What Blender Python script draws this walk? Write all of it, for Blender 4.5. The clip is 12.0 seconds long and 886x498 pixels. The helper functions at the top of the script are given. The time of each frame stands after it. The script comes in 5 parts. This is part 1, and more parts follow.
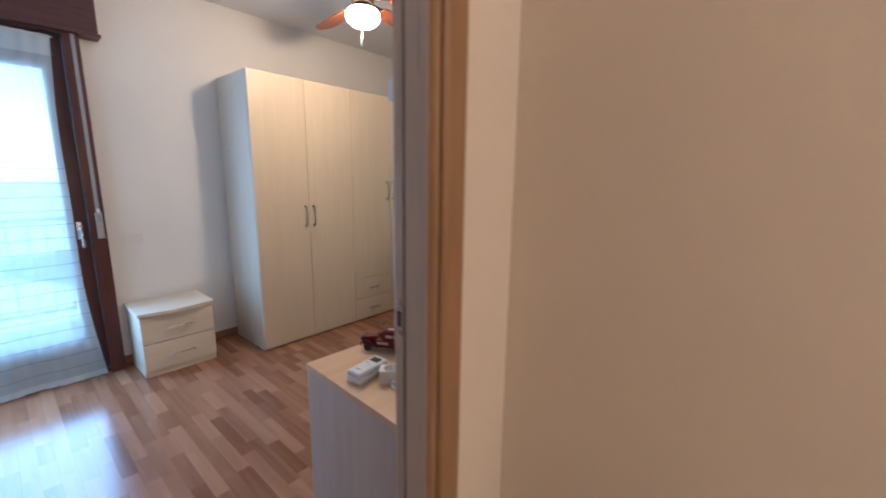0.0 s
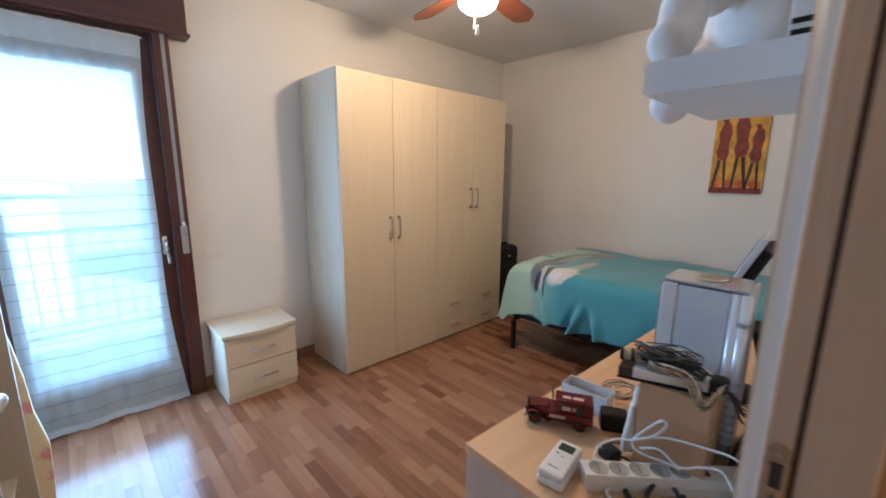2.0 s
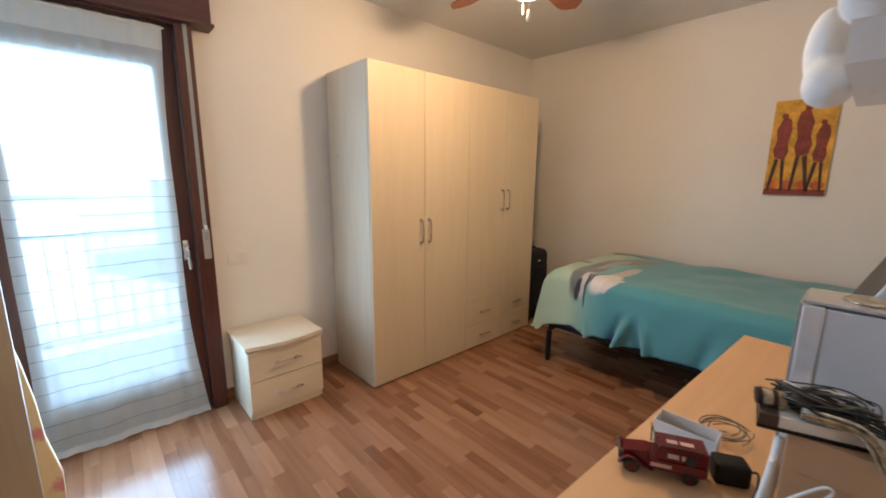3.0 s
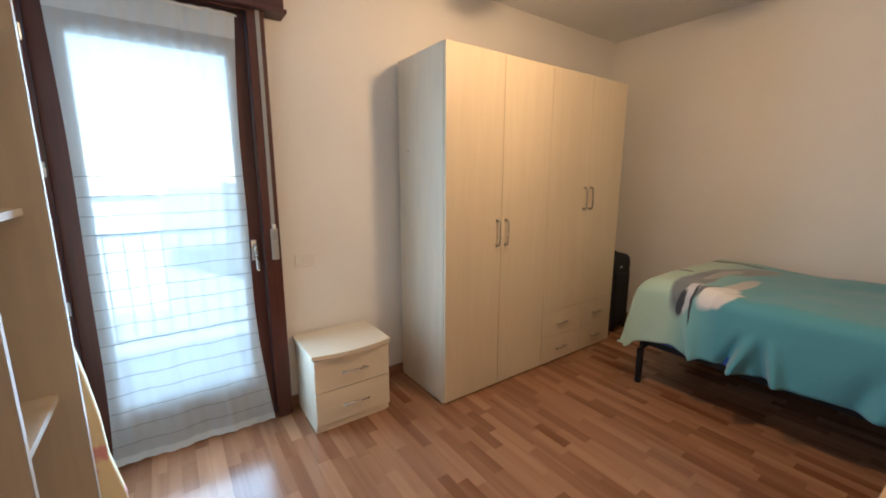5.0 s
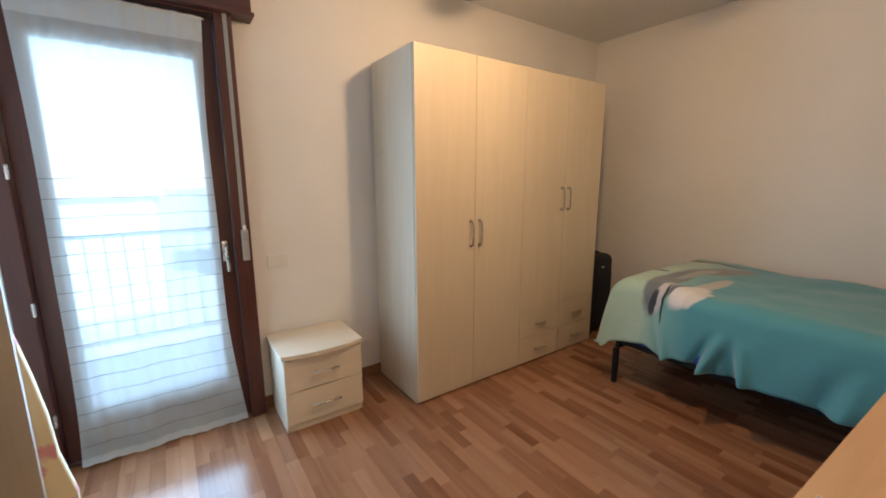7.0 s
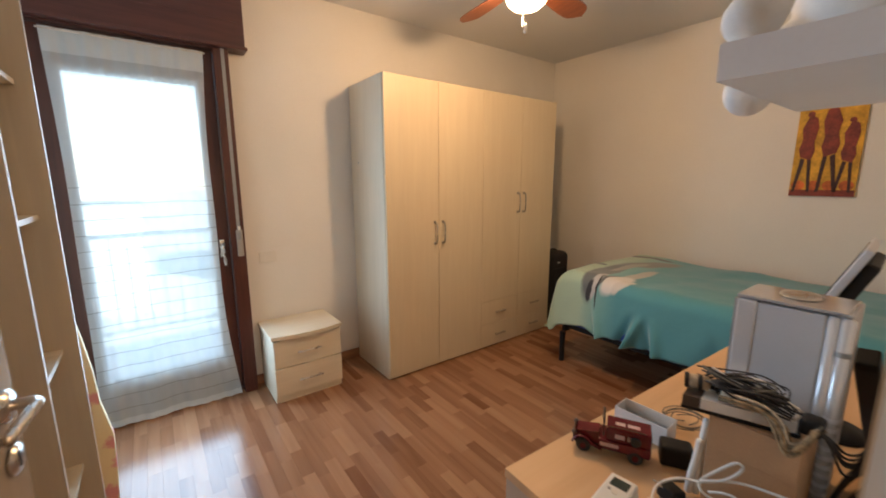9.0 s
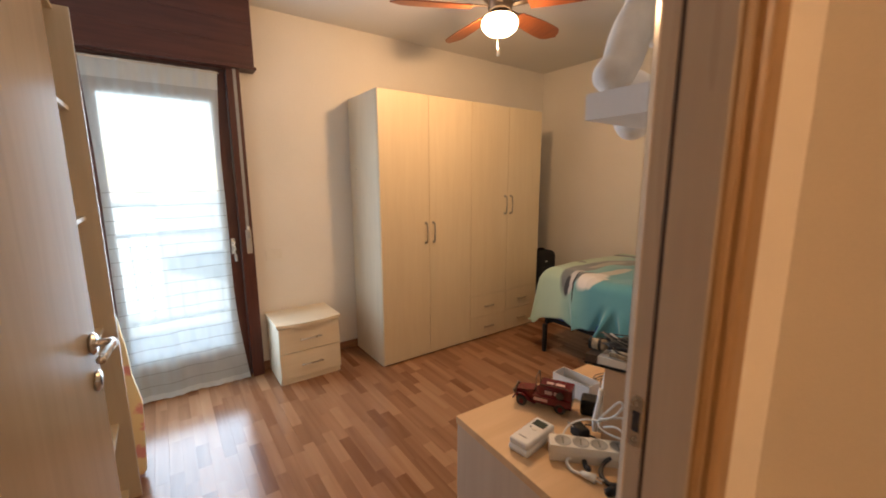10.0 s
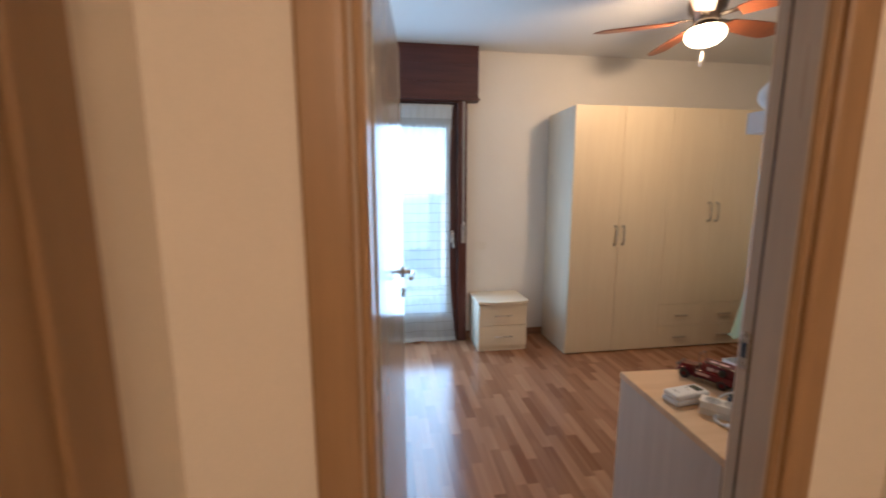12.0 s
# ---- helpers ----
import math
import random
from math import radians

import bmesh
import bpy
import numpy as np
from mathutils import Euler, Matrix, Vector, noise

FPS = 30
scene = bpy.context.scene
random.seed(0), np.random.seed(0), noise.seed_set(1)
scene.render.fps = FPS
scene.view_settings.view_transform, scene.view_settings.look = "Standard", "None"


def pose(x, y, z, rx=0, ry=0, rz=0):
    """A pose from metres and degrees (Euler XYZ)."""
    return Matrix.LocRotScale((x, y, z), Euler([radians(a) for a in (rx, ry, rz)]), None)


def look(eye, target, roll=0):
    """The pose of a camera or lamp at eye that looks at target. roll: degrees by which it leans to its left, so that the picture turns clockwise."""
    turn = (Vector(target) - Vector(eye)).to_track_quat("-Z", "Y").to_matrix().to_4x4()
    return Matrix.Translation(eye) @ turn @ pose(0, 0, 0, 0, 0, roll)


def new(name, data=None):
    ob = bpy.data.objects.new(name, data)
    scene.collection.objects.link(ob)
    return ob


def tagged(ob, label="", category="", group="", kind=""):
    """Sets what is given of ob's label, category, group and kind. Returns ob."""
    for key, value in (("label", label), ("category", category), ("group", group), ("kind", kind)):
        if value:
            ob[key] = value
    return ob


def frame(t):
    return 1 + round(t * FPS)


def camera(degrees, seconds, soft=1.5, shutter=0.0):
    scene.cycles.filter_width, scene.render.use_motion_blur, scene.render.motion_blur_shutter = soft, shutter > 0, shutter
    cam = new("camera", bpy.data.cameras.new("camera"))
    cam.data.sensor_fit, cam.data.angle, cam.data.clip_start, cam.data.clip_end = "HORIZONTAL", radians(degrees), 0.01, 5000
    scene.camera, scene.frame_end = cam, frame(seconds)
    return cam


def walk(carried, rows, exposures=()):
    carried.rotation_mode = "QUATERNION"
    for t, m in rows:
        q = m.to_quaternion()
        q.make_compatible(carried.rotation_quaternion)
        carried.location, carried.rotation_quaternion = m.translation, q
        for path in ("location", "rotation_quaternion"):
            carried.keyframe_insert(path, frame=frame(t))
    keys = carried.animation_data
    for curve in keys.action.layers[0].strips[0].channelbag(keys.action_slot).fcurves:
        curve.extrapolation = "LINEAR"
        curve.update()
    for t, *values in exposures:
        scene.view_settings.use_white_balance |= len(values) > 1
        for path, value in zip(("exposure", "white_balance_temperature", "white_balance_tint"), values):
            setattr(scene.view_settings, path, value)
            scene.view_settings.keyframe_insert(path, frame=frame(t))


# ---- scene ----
cam = camera(97.1, 12.0, soft=1.8, shutter=0.5)
PATH = [
    (0, (0.24, 0.434, 1.439), (-1.042, 1.925, 1.074), 0.8),
    (0.5, (0.037, 0.383, 1.47), (-1.3, 1.824, 1.105), 0.8),
    (1, (-0.096, 0.378, 1.485), (-1.464, 1.789, 1.113), 0.7),
    (1.5, (-0.215, 0.391, 1.487), (-1.613, 1.772, 1.117), 0.7),
    (2, (-0.362, 0.397, 1.495), (-1.779, 1.759, 1.124), 0.5),
    (2.5, (-0.504, 0.395, 1.493), (-1.931, 1.746, 1.124), 0.5),
    (4.5, (-0.883, 0.435, 1.461), (-2.453, 1.621, 1.102), 0.2),
    (5, (-0.945, 0.433, 1.451), (-2.551, 1.568, 1.09), 0.1),
    (5.5, (-0.963, 0.472, 1.434), (-2.587, 1.581, 1.073), -0.1),
    (6, (-0.939, 0.52, 1.424), (-2.566, 1.627, 1.069), -0.1),
    (6.5, (-0.894, 0.549, 1.434), (-2.514, 1.668, 1.078), -0.1),
    (7, (-0.83, 0.575, 1.452), (-2.441, 1.705, 1.094), -0.1),
    (9, (-0.395, 0.459, 1.492), (-1.974, 1.637, 1.143), -0.1),
    (9.5, (-0.24, 0.407, 1.502), (-1.816, 1.588, 1.156), -0.1),
    (10, (-0.089, 0.408, 1.513), (-1.69, 1.557, 1.173), -0.2),
    (10.5, (0.094, 0.417, 1.493), (-1.573, 1.471, 1.16), -0.2),
    (11, (0.233, 0.379, 1.498), (-1.54, 1.249, 1.176), -0.1),
    (11.5, (0.317, 0.306, 1.499), (-1.566, 0.905, 1.188), -0.1),
    (12, (0.378, 0.186, 1.494), (-1.579, 0.471, 1.194), -0.1),
]
walk(cam, [(t, look(eye, target, roll)) for t, eye, target, roll in PATH],
     exposures=[(0, 1.94, 4700, 9), (0.5, 1.97, 4600, 7), (1, 2.02, 4550, 6), (1.5, 2.02, 4600, 6), (2, 2.02, 5000, 7), (2.5, 2.08, 6000, 10),
                (4.5, 1.96, 6050, 10), (7, 1.89, 6000, 10), (9, 1.91, 6650, 12), (9.5, 1.90, 7000, 14), (10, 1.92, 7350, 17), (10.5, 1.86, 7250, 17),
                (11, 1.82, 5900, 11), (11.5, 1.70, 5900, 10), (12, 1.80, 5550, 10)])

# ---- world and lights ----
SUN_ELEV, SUN_ROT = 40.0, 63.0
world = bpy.data.worlds.new("sky")
scene.world = world
world.use_nodes = True
wn = world.node_tree
sky = wn.nodes.new("ShaderNodeTexSky")
sky.sky_type, sky.sun_disc = "NISHITA", False
sky.sun_elevation, sky.sun_rotation = radians(SUN_ELEV), radians(SUN_ROT)
sky.air_density, sky.dust_density = 1.2, 0.6
wn.links.new(sky.outputs[0], wn.nodes["Background"].inputs[0])
wn.nodes["Background"].inputs[1].default_value = 0.15
sun = new("sun", bpy.data.lights.new("sun", "SUN"))
sun.data.energy, sun.data.angle, sun.data.color = 4.2, radians(2), (1.0, 0.96, 0.9)
sun.matrix_world = look((6.2, 3.15, 5.84), (0.0, 0.0, 0.0))
# daylight that the bright sheer curtain sheds into the room
window_light = new("window_daylight", bpy.data.lights.new("window_daylight", "AREA"))
window_light.data.shape, window_light.data.size, window_light.data.size_y = "RECTANGLE", 0.70, 1.78
window_light.data.energy, window_light.data.color = 9.2, (0.50, 0.745, 1.0)
window_light.matrix_world = look((-3.29, 0.45, 1.18), (-2.29, 0.45, 1.18))
# skylight in the door opening, behind the curtain
sky_light = new("sky_daylight", bpy.data.lights.new("sky_daylight", "AREA"))
sky_light.data.shape, sky_light.data.size, sky_light.data.size_y = "RECTANGLE", 0.60, 1.78
sky_light.data.energy, sky_light.data.color = 0.95, (0.60, 0.86, 1.0)
sky_light.matrix_world = look((-3.383, 0.456, 1.17), (-2.38, 0.456, 1.17))
# bulb of the ceiling fan
bulb = new("fan_bulb", bpy.data.lights.new("fan_bulb", "POINT"))
bulb.data.energy, bulb.data.color, bulb.data.shadow_soft_size = 15.0, (1.0, 0.63, 0.33), 0.05
bulb.location = (-1.91, 2.09, 2.43)
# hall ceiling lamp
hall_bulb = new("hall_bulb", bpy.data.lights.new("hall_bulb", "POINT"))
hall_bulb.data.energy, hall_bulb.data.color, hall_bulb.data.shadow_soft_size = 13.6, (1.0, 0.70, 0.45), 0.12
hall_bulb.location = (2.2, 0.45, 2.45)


# ---- materials ----
def nodes_of(name):
    m = bpy.data.materials.new(name)
    m.use_nodes = True
    return m, m.node_tree, m.node_tree.nodes["Principled BSDF"]


def mat(name, colour, rough=0.6, metal=0.0, vary=0.12, scale=6.0, fine=120.0, bump=0.1, spec=0.5, stretch=(1, 1, 1), dist=0.002):
    """A surface with coarse stains and fine grain."""
    m, nt, b = nodes_of(name)
    tc = nt.nodes.new("ShaderNodeTexCoord")
    mp = nt.nodes.new("ShaderNodeMapping")
    mp.inputs["Scale"].default_value = stretch
    nt.links.new(tc.outputs["Object"], mp.inputs[0])
    n1, n2 = nt.nodes.new("ShaderNodeTexNoise"), nt.nodes.new("ShaderNodeTexNoise")
    n1.inputs["Scale"].default_value, n1.inputs["Detail"].default_value = scale, 4
    n2.inputs["Scale"].default_value, n2.inputs["Detail"].default_value = fine, 3
    add = nt.nodes.new("ShaderNodeMath")
    add.operation = "ADD"
    ramp = nt.nodes.new("ShaderNodeValToRGB")
    for n in (n1, n2):
        nt.links.new(mp.outputs[0], n.inputs["Vector"])
    nt.links.new(n1.outputs[0], add.inputs[0])
    mul = nt.nodes.new("ShaderNodeMath")
    mul.operation = "MULTIPLY_ADD"
    nt.links.new(n2.outputs[0], mul.inputs[0])
    mul.inputs[1].default_value, mul.inputs[2].default_value = 0.5, -0.25
    nt.links.new(mul.outputs[0], add.inputs[1])
    nt.links.new(add.outputs[0], ramp.inputs[0])
    ramp.color_ramp.elements[0].position, ramp.color_ramp.elements[1].position = 0.3, 0.7
    ramp.color_ramp.elements[0].color = (*[c * (1 - vary) for c in colour], 1)
    ramp.color_ramp.elements[1].color = (*[min(1, c * (1 + vary)) for c in colour], 1)
    nt.links.new(ramp.outputs[0], b.inputs["Base Color"])
    rr = nt.nodes.new("ShaderNodeMapRange")
    rr.inputs[3].default_value, rr.inputs[4].default_value = max(0.02, rough - 0.06), min(1, rough + 0.06)
    nt.links.new(n1.outputs[0], rr.inputs[0])
    nt.links.new(rr.outputs[0], b.inputs["Roughness"])
    b.inputs["Metallic"].default_value = metal
    b.inputs["Specular IOR Level"].default_value = spec
    if bump:
        bp = nt.nodes.new("ShaderNodeBump")
        bp.inputs["Strength"].default_value, bp.inputs["Distance"].default_value = bump, dist
        nt.links.new(n2.outputs[0], bp.inputs["Height"])
        nt.links.new(bp.outputs[0], b.inputs["Normal"])
    return m


def wood(name, dark, light, rough=0.4, axis=2, random_from="", spread=0.0, grain=38.0, bump=0.05, spec=0.5, calm=1.0):
    """Wood grain that runs along one axis; random_from: 'object' or 'island' varies each piece."""
    m, nt, b = nodes_of(name)
    tc = nt.nodes.new("ShaderNodeTexCoord")
    mp = nt.nodes.new("ShaderNodeMapping")
    s = [1.0, 1.0, 1.0]
    s[axis] = 0.07
    mp.inputs["Scale"].default_value = s
    src = tc.outputs["Object"]
    rnd = None
    if random_from:
        if random_from == "object":
            oi = nt.nodes.new("ShaderNodeObjectInfo")
            rnd = oi.outputs["Random"]
        else:
            ge = nt.nodes.new("ShaderNodeNewGeometry")
            rnd = ge.outputs["Random Per Island"]
        va = nt.nodes.new("ShaderNodeVectorMath")
        va.operation = "ADD"
        sc = nt.nodes.new("ShaderNodeMath")
        sc.operation = "MULTIPLY"
        sc.inputs[1].default_value = 37.0
        nt.links.new(rnd, sc.inputs[0])
        nt.links.new(src, va.inputs[0])
        nt.links.new(sc.outputs[0], va.inputs[1])
        src = va.outputs[0]
    nt.links.new(src, mp.inputs[0])
    n1, n2 = nt.nodes.new("ShaderNodeTexNoise"), nt.nodes.new("ShaderNodeTexNoise")
    n1.inputs["Scale"].default_value, n1.inputs["Detail"].default_value, n1.inputs["Distortion"].default_value = grain, 5, 0.6
    n2.inputs["Scale"].default_value, n2.inputs["Detail"].default_value = grain * 0.17, 3
    mix = nt.nodes.new("ShaderNodeMath")
    mix.operation = "MULTIPLY_ADD"
    mix.inputs[1].default_value, mix.inputs[2].default_value = 0.55 * calm, 0.5 - 0.5 * calm
    ad = nt.nodes.new("ShaderNodeMath")
    ad.operation = "MULTIPLY_ADD"
    ad.inputs[1].default_value = 0.45 * calm
    for n in (n1, n2):
        nt.links.new(mp.outputs[0], n.inputs["Vector"])
    nt.links.new(n1.outputs[0], mix.inputs[0])
    nt.links.new(n2.outputs[0], ad.inputs[0])
    nt.links.new(mix.outputs[0], ad.inputs[2])
    fac = ad.outputs[0]
    if rnd is not None:
        r2 = nt.nodes.new("ShaderNodeMath")
        r2.operation = "MULTIPLY_ADD"
        r2.inputs[1].default_value, r2.inputs[2].default_value = spread, -spread / 2
        nt.links.new(rnd, r2.inputs[0])
        a3 = nt.nodes.new("ShaderNodeMath")
        a3.operation = "ADD"
        nt.links.new(fac, a3.inputs[0])
        nt.links.new(r2.outputs[0], a3.inputs[1])
        fac = a3.outputs[0]
    ramp = nt.nodes.new("ShaderNodeValToRGB")
    ramp.color_ramp.elements[0].position, ramp.color_ramp.elements[1].position = 0.28, 0.72
    ramp.color_ramp.elements[0].color, ramp.color_ramp.elements[1].color = (*dark, 1), (*light, 1)
    nt.links.new(fac, ramp.inputs[0])
    nt.links.new(ramp.outputs[0], b.inputs["Base Color"])
    rr = nt.nodes.new("ShaderNodeMapRange")
    rr.inputs[3].default_value, rr.inputs[4].default_value = rough - 0.05, rough + 0.07
    nt.links.new(n2.outputs[0], rr.inputs[0])
    nt.links.new(rr.outputs[0], b.inputs["Roughness"])
    b.inputs["Specular IOR Level"].default_value = spec
    if bump:
        bp = nt.nodes.new("ShaderNodeBump")
        bp.inputs["Strength"].default_value, bp.inputs["Distance"].default_value = bump, 0.001
        nt.links.new(n1.outputs[0], bp.inputs["Height"])
        nt.links.new(bp.outputs[0], b.inputs["Normal"])
    return m


M_WALL = mat("wall_paint", (0.74, 0.71, 0.66), 0.75, vary=0.035, scale=1.6, fine=160, bump=0.12, spec=0.25)
M_CEIL = mat("ceiling_paint", (0.70, 0.69, 0.67), 0.85, vary=0.03, scale=1.2, fine=150, bump=0.1, spec=0.2)
M_HALL = mat("hall_paint", (0.715, 0.642, 0.545), 0.7, vary=0.03, scale=1.5, fine=170, bump=0.15, spec=0.25)
M_TILE = mat("hall_tile", (0.45, 0.38, 0.3), 0.35, vary=0.12, scale=5, fine=60, bump=0.05)
M_PLANK = wood("laminate_strip", (0.165, 0.062, 0.027), (0.385, 0.200, 0.108), 0.20, axis=0, random_from="object", spread=0.30, grain=15, bump=0.012, spec=0.62, calm=0.8)
M_PLANK2 = wood("laminate_strip_far", (0.165, 0.062, 0.027), (0.385, 0.200, 0.108), 0.20, axis=0, random_from="island", spread=0.30, grain=15, bump=0.012, spec=0.62, calm=0.8)
M_JOINT = mat("floor_joint", (0.16, 0.085, 0.045), 0.7, bump=0)
M_BIRCH = wood("birch_laminate", (0.66, 0.555, 0.39), (0.725, 0.625, 0.45), 0.42, axis=2, grain=30, bump=0.03)
M_PALE = wood("pale_laminate", (0.60, 0.52, 0.40), (0.71, 0.625, 0.49), 0.45, axis=2, grain=30, bump=0.03)
M_CREAM = wood("cream_laminate", (0.62, 0.54, 0.405), (0.72, 0.64, 0.50), 0.42, axis=1, grain=26, bump=0.02)
M_BCASE = wood("bookcase_laminate", (0.50, 0.42, 0.30), (0.62, 0.53, 0.40), 0.45, axis=2, grain=28, bump=0.03)
M_DESK = wood("beech_desk", (0.56, 0.34, 0.175), (0.68, 0.45, 0.25), 0.4, axis=1, grain=28, bump=0.03)
M_DESKSIDE = wood("desk_side_panel", (0.46, 0.35, 0.26), (0.57, 0.455, 0.35), 0.45, axis=2, grain=28, bump=0.03)
M_MAHOG = wood("mahogany_stain", (0.045, 0.011, 0.008), (0.10, 0.028, 0.018), 0.38, axis=2, grain=40, bump=0.08)
M_MAHOGH = wood("mahogany_stain_level", (0.045, 0.012, 0.009), (0.10, 0.03, 0.022), 0.42, axis=1, grain=40, bump=0.08)
M_DOOR = wood("door_veneer", (0.39, 0.315, 0.24), (0.475, 0.39, 0.305), 0.28, axis=2, grain=34, bump=0.03)
# greyer than the jamb veneer: the window's cool sheen is tinted in
M_LEAF = wood("door_leaf_veneer", (0.30, 0.258, 0.21), (0.37, 0.322, 0.27), 0.20, axis=2, grain=34, bump=0.02)
M_FRAME = wood("door_frame_veneer", (0.255, 0.150, 0.068), (0.36, 0.215, 0.104), 0.36, axis=2, grain=34, bump=0.03)
M_BROWND = wood("brown_door_wood", (0.20, 0.115, 0.05), (0.30, 0.18, 0.085), 0.4, axis=2, grain=34)
M_BASEB = wood("baseboard_wood", (0.20, 0.09, 0.045), (0.34, 0.17, 0.09), 0.4, axis=1, grain=30)
M_BLADE = wood("fan_blade_wood", (0.16, 0.045, 0.018), (0.30, 0.095, 0.04), 0.35, axis=0, grain=30)
M_STEEL = mat("satin_nickel", (0.62, 0.60, 0.57), 0.28, 1.0, vary=0.05, scale=30, bump=0.02)
M_HANDLE = mat("grey_nickel", (0.47, 0.44, 0.39), 0.32, 1.0, vary=0.06, scale=30, bump=0.02)
M_PULL = mat("champagne_metal", (0.46, 0.39, 0.29), 0.4, 0.3, vary=0.06, scale=30, bump=0.02)
M_BRONZE = mat("dark_bronze", (0.10, 0.075, 0.06), 0.35, 0.8, vary=0.1, scale=20, bump=0.03)
# veneer lightened to paint the window's highlight along the lining's edge
M_BEAD = mat("veneer_edge_highlight", (0.66, 0.54, 0.42), 0.3, vary=0.08, scale=30, bump=0.02)
M_SEAL = mat("brown_seal", (0.045, 0.02, 0.012), 0.6, vary=0.2, bump=0)
M_BLACK = mat("black_paint", (0.010, 0.010, 0.011), 0.55, vary=0.2, scale=20, bump=0.05, spec=0.25)
M_BLACKCLOTH = mat("black_nylon", (0.012, 0.012, 0.016), 0.8, vary=0.3, scale=30, fine=600, bump=0.4)
M_RUBBER = mat("dark_cable", (0.02, 0.02, 0.022), 0.5, vary=0.2, bump=0)
M_BROWNCABLE = mat("brown_cable", (0.045, 0.026, 0.018), 0.5, vary=0.25, bump=0)
M_GREYCABLE = mat("grey_cable", (0.11, 0.10, 0.08), 0.5, vary=0.3, bump=0)
M_WHITEPL = mat("white_plastic", (0.74, 0.73, 0.70), 0.35, vary=0.03, scale=12, bump=0.02)
M_EDGE = mat("pale_edge_band", (0.52, 0.49, 0.43), 0.5, vary=0.05, scale=12, bump=0.02)
M_WINDER = mat("grey_beige_metal", (0.40, 0.37, 0.33), 0.4, 0.3, vary=0.06, scale=20, bump=0.02)
M_IVORY = mat("ivory_plastic", (0.72, 0.69, 0.62), 0.4, vary=0.04, scale=12, bump=0.02)
M_GREYPL = mat("grey_plastic", (0.30, 0.30, 0.29), 0.45, vary=0.06, scale=14, bump=0.02)
M_PLATE = mat("painted_plate", (0.71, 0.675, 0.61), 0.5, vary=0.03, bump=0.02)
M_SOCKET = mat("socket_recess", (0.33, 0.32, 0.29), 0.5, vary=0.05, bump=0)
M_SCREEN = mat("lcd_glass", (0.045, 0.06, 0.05), 0.15, vary=0.1, bump=0)
M_SILVER = mat("silver_case", (0.56, 0.58, 0.62), 0.33, 0.15, vary=0.04, scale=8, fine=300, bump=0.03)
M_SILVERL = mat("light_silver_trim", (0.74, 0.76, 0.80), 0.25, 0.4, vary=0.03, scale=8, bump=0.02)
M_CARD = mat("brown_cardboard", (0.47, 0.275, 0.145), 0.8, vary=0.08, scale=5, fine=200, bump=0.15)
M_PAPER = mat("white_carton", (0.82, 0.82, 0.81), 0.55, vary=0.04, scale=8, bump=0.04)
M_DARKIN = mat("dark_tray", (0.035, 0.032, 0.04), 0.6, vary=0.2, bump=0.05)
M_RED = mat("maroon_lacquer", (0.115, 0.008, 0.015), 0.2, vary=0.15, scale=20, bump=0.02)
M_MARK = mat("pale_lettering", (0.60, 0.42, 0.42), 0.5, vary=0.1, scale=40, bump=0)
M_PLUSH = mat("white_plush", (0.80, 0.79, 0.77), 0.95, vary=0.05, scale=18, fine=420, bump=0.5, spec=0.1, dist=0.003)
M_LACQ = mat("white_lacquer", (0.76, 0.76, 0.77), 0.4, vary=0.025, scale=5, bump=0.03)
M_BLUE = mat("blue_sheet", (0.03, 0.09, 0.33), 0.85, vary=0.1, scale=15, fine=400, bump=0.2)
M_CONC = mat("balcony_tile", (0.78, 0.80, 0.80), 0.7, vary=0.08, scale=4, fine=60, bump=0.2)
# outdoor colours, railing to panes: bluish, washed-out haze mixed into the base colour
M_RAIL = mat("hazed_grey_railing", (0.50, 0.56, 0.60), 0.5, vary=0.05, bump=0.02)
M_FACADE = mat("hazed_pale_render", (0.46, 0.56, 0.60), 0.85, vary=0.05, scale=0.6, fine=14, bump=0.1)
M_FACADE2 = mat("hazed_grey_render", (0.48, 0.49, 0.51), 0.85, vary=0.05, scale=0.6, fine=14, bump=0.1)
M_ROOF = mat("hazed_roof_tiles", (0.68, 0.62, 0.58), 0.8, vary=0.2, scale=3, fine=20, bump=0.2)
M_LAWN = mat("hazed_paving", (0.30, 0.37, 0.39), 0.9, vary=0.2, scale=0.8, fine=8, bump=0.4)
M_PANE = mat("hazed_window_glass", (0.42, 0.52, 0.56), 0.12, vary=0.15, bump=0)


def emitter(name, colour, strength):
    m, nt, b = nodes_of(name)
    b.inputs["Base Color"].default_value = (*colour, 1)
    b.inputs["Emission Color"].default_value = (*colour, 1)
    b.inputs["Emission Strength"].default_value = strength
    return m


M_GLOBE = emitter("lit_opal_glass", (1.0, 0.72, 0.42), 4.0)
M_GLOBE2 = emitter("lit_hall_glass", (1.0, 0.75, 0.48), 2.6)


def glass(name):
    m, nt, b = nodes_of(name)
    b.inputs["Base Color"].default_value = (0.95, 0.98, 0.98, 1)
    b.inputs["Transmission Weight"].default_value = 1.0
    b.inputs["Roughness"].default_value = 0.0
    b.inputs["IOR"].default_value = 1.45
    return m


M_GLASS = glass("clear_glass")


